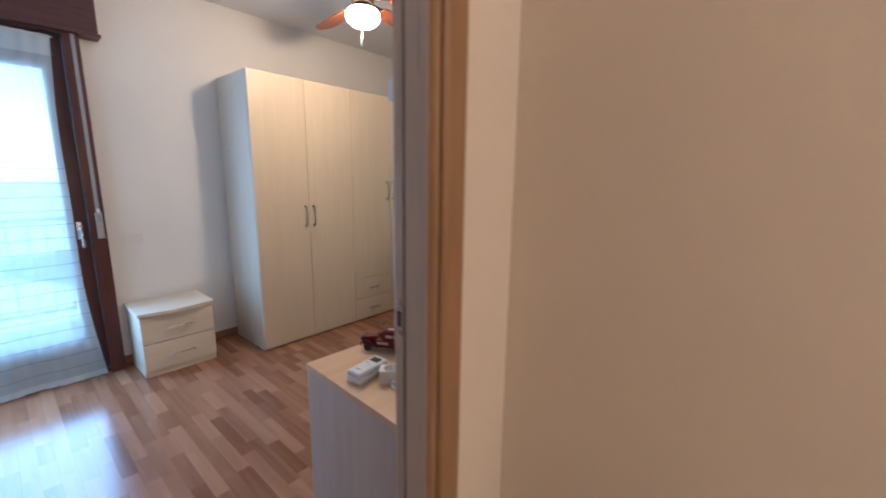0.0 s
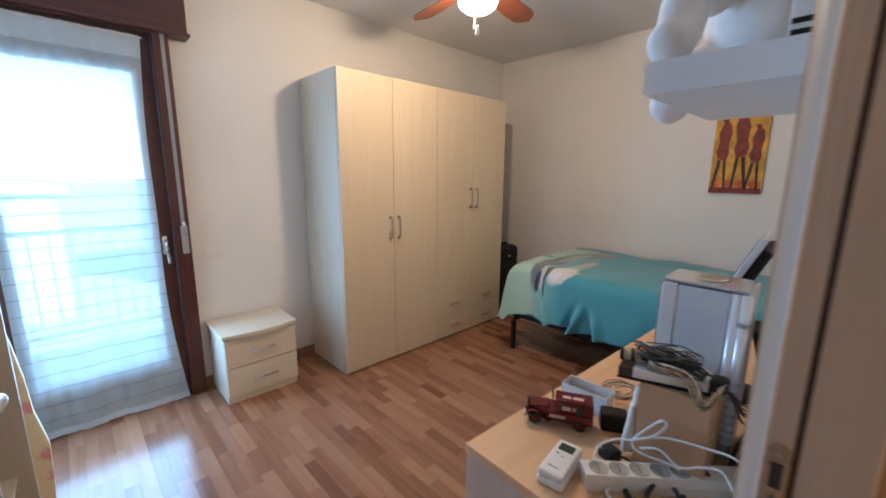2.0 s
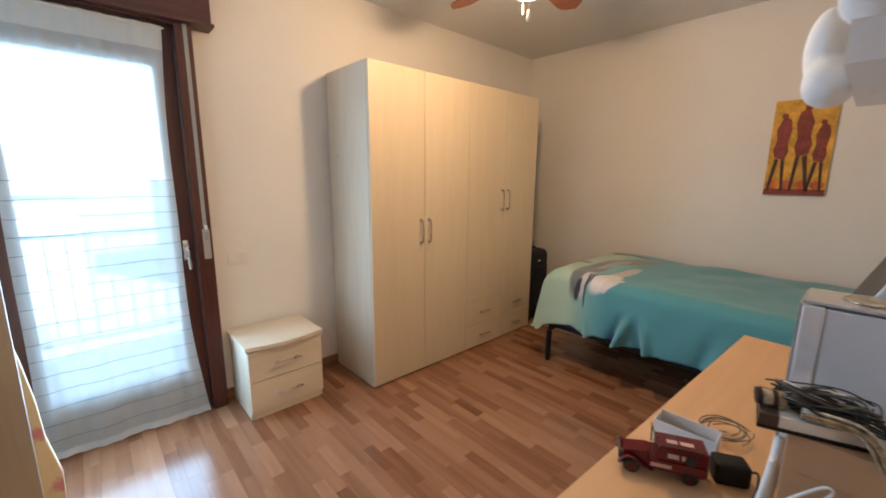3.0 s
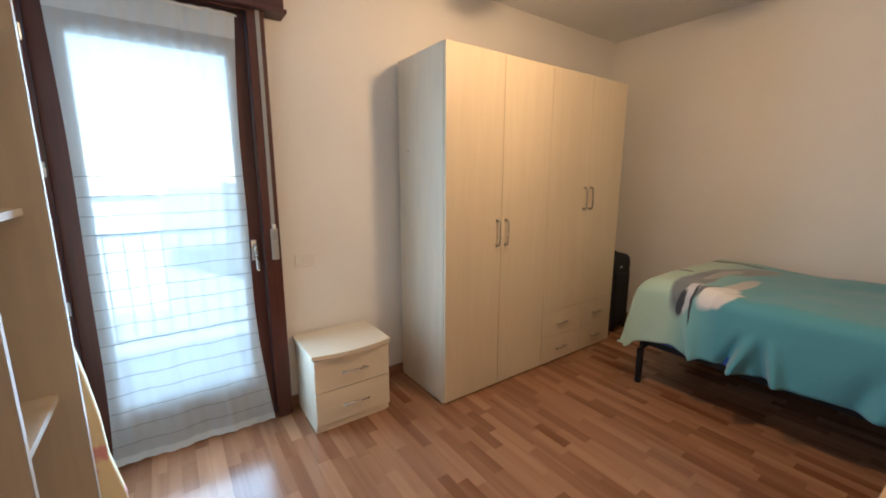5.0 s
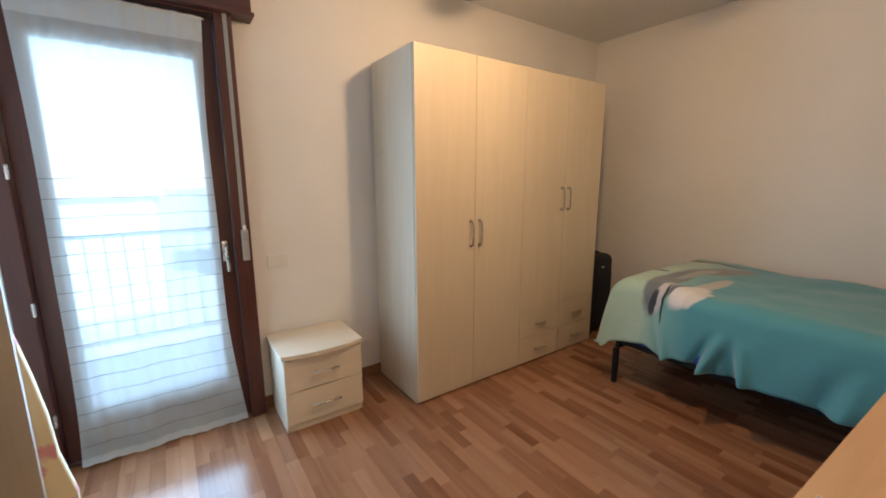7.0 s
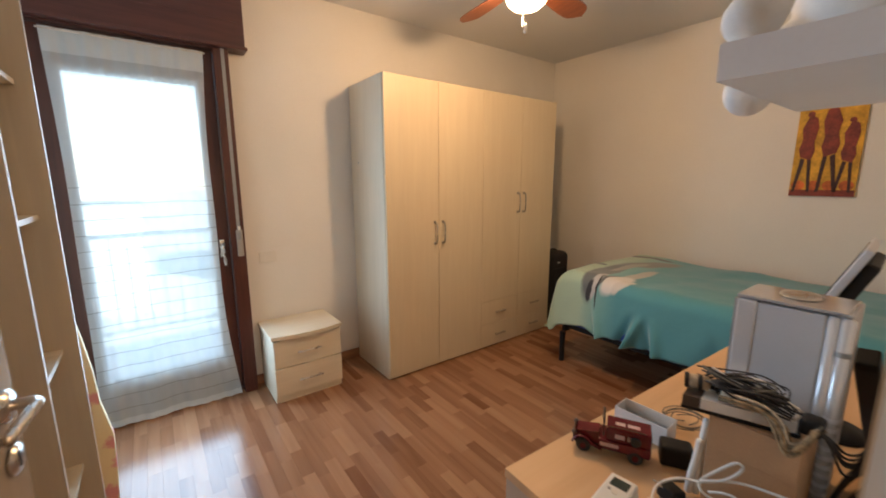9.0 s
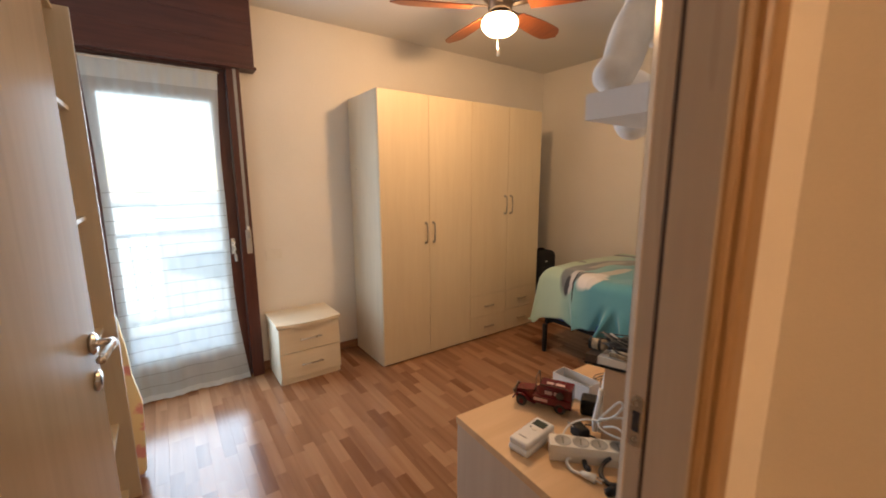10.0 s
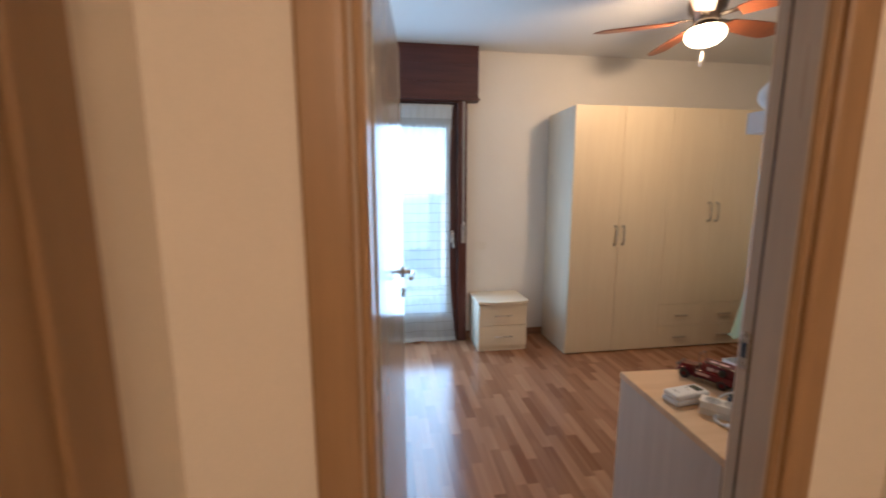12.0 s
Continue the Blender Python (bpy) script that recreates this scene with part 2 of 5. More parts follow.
def voile(name, clear, colour):
    """Sheer cloth: partly clear, partly a diffuse and translucent weave."""
    m, nt, b = nodes_of(name)
    nt.nodes.remove(b)
    out = nt.nodes["Material Output"]
    tr, df, tl = nt.nodes.new("ShaderNodeBsdfTransparent"), nt.nodes.new("ShaderNodeBsdfDiffuse"), nt.nodes.new("ShaderNodeBsdfTranslucent")
    m1, m2 = nt.nodes.new("ShaderNodeMixShader"), nt.nodes.new("ShaderNodeMixShader")
    df.inputs[0].default_value = tl.inputs[0].default_value = (*colour, 1)
    tc, nz, mr = nt.nodes.new("ShaderNodeTexCoord"), nt.nodes.new("ShaderNodeTexNoise"), nt.nodes.new("ShaderNodeMapRange")
    nz.inputs["Scale"].default_value, nz.inputs["Detail"].default_value = 7.0, 4
    nt.links.new(tc.outputs["Object"], nz.inputs["Vector"])
    nt.links.new(nz.outputs[0], mr.inputs[0])
    mr.inputs[3].default_value, mr.inputs[4].default_value = 1 - clear - 0.06, 1 - clear + 0.06
    m1.inputs[0].default_value = 0.5
    nt.links.new(df.outputs[0], m1.inputs[1])
    nt.links.new(tl.outputs[0], m1.inputs[2])
    nt.links.new(mr.outputs[0], m2.inputs[0])
    nt.links.new(tr.outputs[0], m2.inputs[1])
    nt.links.new(m1.outputs[0], m2.inputs[2])
    nt.links.new(m2.outputs[0], out.inputs[0])
    return m


M_VOILE = voile("white_voile", 0.27, (0.82, 0.91, 0.96))
M_HEM = voile("doubled_voile", 0.07, (0.84, 0.91, 0.95))
M_THREAD = voile("voile_thread", 0.06, (0.17, 0.19, 0.20))


def blob_mask(nt, coords, cx, cy, rx, ry, turn, soft=0.25):
    """An ellipse in the plane of the first two coordinates, soft at its rim."""
    mp = nt.nodes.new("ShaderNodeMapping")
    mp.vector_type = "TEXTURE"
    mp.inputs["Location"].default_value = (cx, cy, 0)
    mp.inputs["Rotation"].default_value = (0, 0, radians(turn))
    mp.inputs["Scale"].default_value = (rx, ry, 1e6)
    nt.links.new(coords, mp.inputs[0])
    ln = nt.nodes.new("ShaderNodeVectorMath")
    ln.operation = "LENGTH"
    nt.links.new(mp.outputs[0], ln.inputs[0])
    mr = nt.nodes.new("ShaderNodeMapRange")
    mr.inputs[1].default_value, mr.inputs[2].default_value = 1 + soft, 1 - soft
    nt.links.new(ln.outputs["Value"], mr.inputs[0])
    return mr.outputs[0]


def layer(nt, below, mask, colour):
    mx = nt.nodes.new("ShaderNodeMix")
    mx.data_type = "RGBA"
    nt.links.new(mask, mx.inputs["Factor"])
    nt.links.new(below, mx.inputs["A"])
    mx.inputs["B"].default_value = (*colour, 1)
    return mx.outputs["Result"]


def duvet_material():
    """Printed cotton: pale green to teal, with grey and white leaping dolphins; the cloth's own flat coordinates carry the print."""
    m, nt, b = nodes_of("dolphin_print_cotton")
    uv = nt.nodes.new("ShaderNodeUVMap")
    uv.uv_map = "cloth"
    sep = nt.nodes.new("ShaderNodeSeparateXYZ")
    nt.links.new(uv.outputs[0], sep.inputs[0])
    nz = nt.nodes.new("ShaderNodeTexNoise")
    nz.inputs["Scale"].default_value, nz.inputs["Detail"].default_value = 3.0, 4
    nt.links.new(uv.outputs[0], nz.inputs["Vector"])
    ad = nt.nodes.new("ShaderNodeMath")
    ad.operation = "MULTIPLY_ADD"
    ad.inputs[1].default_value = 0.14
    nt.links.new(nz.outputs[0], ad.inputs[0])
    nt.links.new(sep.outputs[0], ad.inputs[2])
    ramp = nt.nodes.new("ShaderNodeValToRGB")
    e = ramp.color_ramp.elements
    e[0].position, e[0].color = 0.70, (0.38, 0.52, 0.40, 1)
    e[1].position, e[1].color = 1.00, (0.09, 0.30, 0.35, 1)
    mid = e.new(0.84)
    mid.color = (0.18, 0.41, 0.41, 1)
    nt.links.new(ad.outputs[0], ramp.inputs[0])
    wr = nt.nodes.new("ShaderNodeVectorMath")
    wr.operation = "MULTIPLY_ADD"
    n3 = nt.nodes.new("ShaderNodeTexNoise")
    n3.inputs["Scale"].default_value = 9.0
    nt.links.new(uv.outputs[0], n3.inputs["Vector"])
    nt.links.new(n3.outputs["Color"], wr.inputs[0])
    wr.inputs[1].default_value = (0.028, 0.028, 0)
    nt.links.new(uv.outputs[0], wr.inputs[2])
    c = wr.outputs[0]
    col = ramp.outputs[0]
    for cx, cy, rx, ry, turn, tone in (
            (0.64, 1.385, 0.22, 0.040, 4, (0.09, 0.10, 0.10)), (0.545, 0.750, 0.060, 0.026, 14, (0.06, 0.075, 0.08)),
            (0.80, 1.06, 0.090, 0.31, -24, (0.20, 0.205, 0.185)), (0.700, 0.58, 0.075, 0.36, -2, (0.15, 0.17, 0.175)),
            (0.755, 0.86, 0.035, 0.22, -12, (0.34, 0.33, 0.29)),
            (0.915, 0.68, 0.042, 0.22, -8, (0.46, 0.445, 0.40)), (0.875, 0.43, 0.066, 0.150, -22, (0.66, 0.65, 0.63)), (0.935, 0.40, 0.035, 0.10, -30, (0.60, 0.59, 0.57)),
            (0.748, 0.37, 0.030, 0.130, -10, (0.50, 0.50, 0.50)), (0.806, 0.45, 0.014, 0.12, -14, (0.13, 0.14, 0.15)),
            (0.768, 0.33, 0.0075, 0.14, -3, (0.035, 0.04, 0.045)), (0.708, 0.290, 0.022, 0.080, -10, (0.045, 0.05, 0.06))):
        col = layer(nt, col, blob_mask(nt, c, cx + 0.014, cy + 0.014, rx, ry, turn, 0.14), tone)
    nt.links.new(col, b.inputs["Base Color"])
    b.inputs["Roughness"].default_value = 0.85
    b.inputs["Sheen Weight"].default_value = 0.35
    b.inputs["Specular IOR Level"].default_value = 0.2
    n4 = nt.nodes.new("ShaderNodeTexNoise")
    n4.inputs["Scale"].default_value, n4.inputs["Detail"].default_value = 14, 6
    nt.links.new(uv.outputs[0], n4.inputs["Vector"])
    bp = nt.nodes.new("ShaderNodeBump")
    bp.inputs["Strength"].default_value, bp.inputs["Distance"].default_value = 0.35, 0.01
    nt.links.new(n4.outputs[0], bp.inputs["Height"])
    nt.links.new(bp.outputs[0], b.inputs["Normal"])
    return m


M_DUVET = duvet_material()


def floral_material():
    m, nt, b = nodes_of("floral_cotton")
    tc = nt.nodes.new("ShaderNodeTexCoord")
    vo = nt.nodes.new("ShaderNodeTexVoronoi")
    vo.inputs["Scale"].default_value = 9.0
    nz = nt.nodes.new("ShaderNodeTexNoise")
    nz.inputs["Scale"].default_value, nz.inputs["Detail"].default_value = 30, 3
    nt.links.new(tc.outputs["Object"], nz.inputs["Vector"])
    nt.links.new(tc.outputs["Object"], vo.inputs["Vector"])
    su = nt.nodes.new("ShaderNodeMath")
    su.operation = "MULTIPLY_ADD"
    su.inputs[1].default_value = 0.5
    nt.links.new(nz.outputs[0], su.inputs[0])
    nt.links.new(vo.outputs["Distance"], su.inputs[2])
    ramp = nt.nodes.new("ShaderNodeValToRGB")
    e = ramp.color_ramp.elements
    e[0].position, e[0].color = 0.48, (0.66, 0.30, 0.30, 1)
    e[1].position, e[1].color = 0.60, (0.76, 0.66, 0.42, 1)
    nt.links.new(su.outputs[0], ramp.inputs[0])
    nt.links.new(ramp.outputs[0], b.inputs["Base Color"])
    b.inputs["Roughness"].default_value = 0.85
    return m


M_FLORAL = floral_material()


# ---- building helpers ----
def thing(name, base, label="", category="", group="", kind="", turn=0.0):
    ob = new(name)
    ob.location = base
    ob.rotation_euler = (0, 0, radians(turn))
    ob["base"] = list(base)
    return tagged(ob, label, category, group, kind)


def mesh_of(name, bm, material, smooth=None):
    me = bpy.data.meshes.new(name)
    bmesh.ops.recalc_face_normals(bm, faces=bm.faces)
    bm.to_mesh(me)
    bm.free()
    me.materials.append(material)
    if smooth is not None:
        me.polygons.foreach_set("use_smooth", [smooth] * len(me.polygons))
    return me


def part(name, bm, material, parent, label="", smooth=False):
    """One mesh under a thing or a part; the shape is given in the place's metres."""
    root = parent
    while root.parent:
        root = root.parent
    bmesh.ops.translate(bm, verts=bm.verts, vec=-Vector(root["base"]))
    ob = new(name, mesh_of(name, bm, material, smooth))
    ob.parent = parent
    return tagged(ob, label)


def single(name, bm, material, label="", category="", kind="", group="", smooth=False):
    """A thing that is one mesh."""
    ob = new(name, mesh_of(name, bm, material, smooth))
    return tagged(ob, label, category, group, kind)


def box(x0, x1, y0, y1, z0, z1, bevel=0.0, bm=None, seg=2):
    b = bmesh.new()
    bmesh.ops.create_cube(b, size=1)
    bmesh.ops.scale(b, vec=(x1 - x0, y1 - y0, z1 - z0), verts=b.verts)
    bmesh.ops.translate(b, vec=((x0 + x1) / 2, (y0 + y1) / 2, (z0 + z1) / 2), verts=b.verts)
    if bevel:
        bmesh.ops.bevel(b, geom=b.edges[:], offset=bevel, segments=seg, affect="EDGES", profile=0.6)
    return merge(bm, b)


def merge(bm, b):
    if bm is None:
        return b
    me = bpy.data.meshes.new("tmp")
    b.to_mesh(me)
    b.free()
    bm.from_mesh(me)
    bpy.data.meshes.remove(me)
    return bm


def rod(p, q, r, r2=None, n=16, bm=None, bevel=0.0):
    p, q = Vector(p), Vector(q)
    b = bmesh.new()
    bmesh.ops.create_cone(b, cap_ends=True, segments=n, radius1=r, radius2=r if r2 is None else r2, depth=(q - p).length)
    if bevel:
        bmesh.ops.bevel(b, geom=[e for e in b.edges if len(e.link_faces) == 2 and e.calc_face_angle(0) > 1.0], offset=bevel, segments=2, affect="EDGES")
    b.transform(Matrix.Translation((p + q) / 2) @ (q - p).to_track_quat("Z", "Y").to_matrix().to_4x4())
    return merge(bm, b)


def smooth_path(points, steps=8):
    pts = [Vector(p) for p in points]
    out = []
    for i in range(len(pts) - 1):
        a, b, c, d = pts[max(i - 1, 0)], pts[i], pts[i + 1], pts[min(i + 2, len(pts) - 1)]
        for k in range(steps):
            t = k / steps
            out.append(0.5 * ((2 * b) + (c - a) * t + (2 * a - 5 * b + 4 * c - d) * t * t + (3 * b - a - 3 * c + d) * t ** 3))
    out.append(pts[-1])
    return out


def tube(points, r, n=8, bm=None, steps=8, flat=1.0):
    """A round bar or cable that follows a smooth path."""
    pts = smooth_path(points, steps)
    b = bmesh.new()
    rings = []
    up = Vector((0, 0, 1))
    for i, p in enumerate(pts):
        d = (pts[min(i + 1, len(pts) - 1)] - pts[max(i - 1, 0)])
        d = d.normalized() if d.length > 1e-9 else Vector((1, 0, 0))
        s = d.cross(up)
        if s.length < 1e-3:
            s = d.cross(Vector((1, 0, 0)))
        s.normalize()
        u = s.cross(d).normalized()
        rings.append([b.verts.new(p + s * r * math.cos(2 * math.pi * k / n) + u * r * flat * math.sin(2 * math.pi * k / n)) for k in range(n)])
    for a, c in zip(rings, rings[1:]):
        for k in range(n):
            b.faces.new((a[k], a[(k + 1) % n], c[(k + 1) % n], c[k]))
    b.faces.new(rings[0])
    b.faces.new(rings[-1])
    return merge(bm, b)


def lathe(profile, centre, n=32, bm=None):
    """Turns (radius, height) pairs about a vertical axis."""
    b = bmesh.new()
    cx, cy, cz = centre
    rings = []
    for r, h in profile:
        if r < 1e-6:
            rings.append([b.verts.new((cx, cy, cz + h))])
        else:
            rings.append([b.verts.new((cx + r * math.cos(2 * math.pi * k / n), cy + r * math.sin(2 * math.pi * k / n), cz + h)) for k in range(n)])
    for a, c in zip(rings, rings[1:]):
        for k in range(n):
            j = (k + 1) % n
            if len(a) == 1 and len(c) == 1:
                continue
            if len(a) == 1:
                b.faces.new((a[0], c[j], c[k]))
            elif len(c) == 1:
                b.faces.new((a[k], a[j], c[0]))
            else:
                b.faces.new((a[k], a[j], c[j], c[k]))
    return merge(bm, b)


def prism(outline, axis, a, b_, bm=None, bevel=0.0):
    """A flat outline of (u, v) pairs pushed along an axis from a to b_."""
    b = bmesh.new()

    def at(u, v, w):
        return {"x": (w, u, v), "y": (u, w, v), "z": (u, v, w)}[axis]
    lo = [b.verts.new(at(u, v, a)) for u, v in outline]
    hi = [b.verts.new(at(u, v, b_)) for u, v in outline]
    b.faces.new(lo)
    b.faces.new(hi)
    n = len(lo)
    for i in range(n):
        b.faces.new((lo[i], lo[(i + 1) % n], hi[(i + 1) % n], hi[i]))
    if bevel:
        bmesh.ops.bevel(b, geom=[e for e in b.edges if e.calc_face_angle(0) > 0.9], offset=bevel, segments=2, affect="EDGES")
    return merge(bm, b)


def ball(centre, radii, turn=(0, 0, 0), bm=None, n=20):
    b = bmesh.new()
    bmesh.ops.create_uvsphere(b, u_segments=n, v_segments=n // 2 + 2, radius=1)
    b.transform(Matrix.Translation(centre) @ pose(0, 0, 0, *turn) @ Matrix.Diagonal((*radii, 1)))
    return merge(bm, b)


# ---- the shell ----
XW, XE, XH = -3.385, -0.42, -0.285          # west wall, room side and hall side of the door wall
YS, YN, ZC = -0.14, 4.26, 2.765
HS, HN, HE = -0.165, 1.317, 3.2             # hall walls
WY0, WY1, WZ = -0.03, 0.93, 2.36            # balcony door opening
DY0, DY1, DZ = 0.16, 1.01, 2.04             # bedroom door opening
XEND = -0.10                                # where floor and ceiling stop behind the slanting east wall


def east_face(y):
    """The east wall north of the door runs a few degrees off the grid."""
    return XE + 0.0489 * max(0.0, y - DY1 - 0.09)



floor = single("floor", box(XW - 0.25, XEND, YS - 0.15, YN + 0.15, -0.12, -0.010), M_JOINT, "wood-look laminate floor in three-strip pattern", "floor", "structure")
floor["base"] = [0, 0, 0]
single("hall_floor", box(XE, HE, HS - 0.12, HN + 0.12, -0.12, -0.002), M_TILE, "beige tiled hall floor", "floor", "structure")
single("ceiling", box(XW - 0.25, XEND, YS - 0.15, YN + 0.15, ZC, ZC + 0.12), M_CEIL, "white painted bedroom ceiling", "ceiling", "structure")
single("hall_ceiling", box(XE, HE, HS - 0.12, HN + 0.12, ZC - 0.003, ZC + 0.12), M_HALL, "warm cream painted hall ceiling", "ceiling", "structure")

b = box(XW - 0.25, XW, YS - 0.15, WY0, 0, ZC)
box(XW - 0.25, XW, WY1, YN + 0.15, 0, ZC, bm=b)
box(XW - 0.25, XW, WY0, WY1, WZ, ZC, bm=b)
single("wall_west", b, M_WALL, "white plastered outer wall with balcony door", "wall", "structure")
single("wall_north", box(XW, XEND, YN, YN + 0.15, 0, ZC), M_WALL, "plain white plastered wall behind the bed", "wall", "structure")
single("wall_south", box(XW, XE - 0.002, YS - 0.15, YS, 0, ZC), M_WALL, "plain white plastered wall behind the bookcase", "wall", "structure")
b = box(XE, XH, YS - 0.15, DY0 - 0.03, 0, ZC)
prism([(XE, DY1 + 0.03), (XH, DY1 + 0.03), (XH, HN + 0.12), (XEND, YN), (east_face(YN), YN), (XE, DY1 + 0.09)], "z", 0, ZC, bm=b)
box(XE, XH, DY0 - 0.03, DY1 + 0.03, DZ + 0.03, ZC, bm=b)
single("wall_east", b, M_HALL, "plastered partition wall round the bedroom door", "wall", "structure")
single("hall_wall_north", box(XH, HE, HN, HN + 0.12, 0, ZC - 0.003), M_HALL, "plain warm cream hall wall", "wall", "structure")
single("hall_wall_south", box(XH, HE, HS - 0.12, HS, 0, ZC - 0.003), M_HALL, "plain warm cream hall wall", "wall", "structure")
single("hall_wall_east", box(HE, HE + 0.12, HS - 0.12, HN + 0.12, 0, ZC), M_HALL, "plain warm cream end wall of the hall", "wall", "structure")


def skirting(name, x0, x1, y0, y1):
    b = box(x0, x1, y0, y1, 0.0, 0.068, 0.003)
    single(name, b, M_BASEB, "brown wooden baseboard", "baseboard", "structure")


skirting("baseboard", XW, XW + 0.014, 0.955, YN)
skirting("baseboard", XW + 0.014, XE - 0.014, YN - 0.014, YN)
single("baseboard", prism([(east_face(y) - d, y) for y, d in ((DY1 + 0.12, 0.0), (DY1 + 0.12, 0.014), (YN - 0.014, 0.014), (YN - 0.014, 0.0))], "z", 0, 0.068, bevel=0.003),
       M_BASEB, "brown wooden baseboard", "baseboard", "structure")
skirting("baseboard", XW + 0.014, XE, YS, YS + 0.014)


# ---- balcony door, roller box, strap, curtain ----
def build_balcony_door():
    d = thing("window_1", (XW, 0.45, 0), "dark red-brown wooden balcony door with one large pane, closed", "window", kind="structure")
    fx0, fx1 = XW - 0.05, XW + 0.085
    part("jamb", box(fx0, fx1, WY0 - 0.02, 0.028, 0, 2.33, 0.004), M_MAHOG, d)
    part("jamb", box(fx0, fx1, 0.868, 0.952, 0, 2.33, 0.004), M_MAHOG, d)
    part("head", box(fx0, fx1 - 0.003, 0.028, 0.868, 2.285, 2.33, 0.003), M_MAHOGH, d)
    part("threshold", box(fx0, XW + 0.030, 0.028, 0.868, 0, 0.018, 0.004), M_MAHOGH, d)
    sx0, sx1 = XW - 0.03, XW + 0.028
    sash = part("sash", box(sx0, sx1, 0.031, 0.150, 0.026, 2.282, 0.005), M_MAHOG, d)
    part("stile", box(sx0, sx1, 0.762, 0.865, 0.026, 2.282, 0.005), M_MAHOG, sash)
    part("rail", box(sx0 + 0.002, sx1 - 0.002, 0.150, 0.762, 2.07, 2.282, 0.004), M_MAHOGH, sash)
    part("rail", box(sx0 + 0.002, sx1 - 0.002, 0.150, 0.762, 0.026, 0.27, 0.004), M_MAHOGH, sash)
    pane = part("pane", box(XW - 0.006, XW, 0.148, 0.764, 0.265, 2.075), M_GLASS, sash)
    pane.visible_shadow = False
    for z in (0.30, 0.86, 1.48, 2.02):
        h = rod((fx1 + 0.004, 0.027, z - 0.032), (fx1 + 0.004, 0.027, z + 0.032), 0.0075, bevel=0.002)
        rod((fx1 + 0.004, 0.027, z - 0.003), (fx1 + 0.004, 0.027, z + 0.003), 0.0085, bm=h)
        part("hinge", h, M_STEEL, d, "pale metal pin hinge")
    hd = box(sx1, sx1 + 0.012, 0.805, 0.835, 0.98, 1.10, 0.004)
    tube([(sx1 + 0.01, 0.82, 1.07), (sx1 + 0.045, 0.82, 1.07), (sx1 + 0.055, 0.82, 1.05), (sx1 + 0.055, 0.824, 0.97), (sx1 + 0.052, 0.826, 0.93)], 0.009, bm=hd)
    part("handle", hd, M_STEEL, sash, "satin metal turn handle", True)
    return d


def build_roller_box():
    y0, y1, x1, z0 = YS + 0.002, 1.045, -3.262, 2.312
    t = thing("roller_shutter_box", (XW, 0.45, z0), "dark mahogany-stained box of the roller shutter, up to the ceiling", "shutter box")
    part("front_panel", box(x1 - 0.02, x1, y0, y1, z0, ZC - 0.002, 0.003), M_MAHOGH, t)
    part("side_panel", box(XW, x1 - 0.02, y1 - 0.02, y1 - 0.001, z0 + 0.001, ZC - 0.002, 0.002), M_MAHOGH, t)
    part("bottom_board", box(XW, x1 + 0.012, y0, y1 + 0.012, z0 - 0.018, z0 + 0.001, 0.004), M_MAHOGH, t)
    for z in (2.45, 2.60):
        part("panel_joint", box(x1, x1 + 0.0025, y0, y1, z, z + 0.004), M_MAHOG, t)


def build_strap():
    t = thing("shutter_strap", (-3.29, 0.92, 1.0), "grey webbing strap of the roller shutter with its winder", "strap")
    x = XW + 0.085
    part("strap", box(x + 0.003, x + 0.006, 0.908, 0.928, 1.17, 2.296), M_GREYPL, t, "grey woven strap")
    p = box(x, x + 0.018, 0.900, 0.938, 0.985, 1.165, 0.006)
    part("winder_plate", p, M_WINDER, t, "grey-beige metal winder plate")
    part("slot", box(x + 0.018, x + 0.021, 0.908, 0.930, 1.10, 1.15, 0.002), M_GREYPL, t)
    part("clip", box(x + 0.018, x + 0.032, 0.911, 0.927, 1.165, 1.19, 0.004), M_IVORY, t)


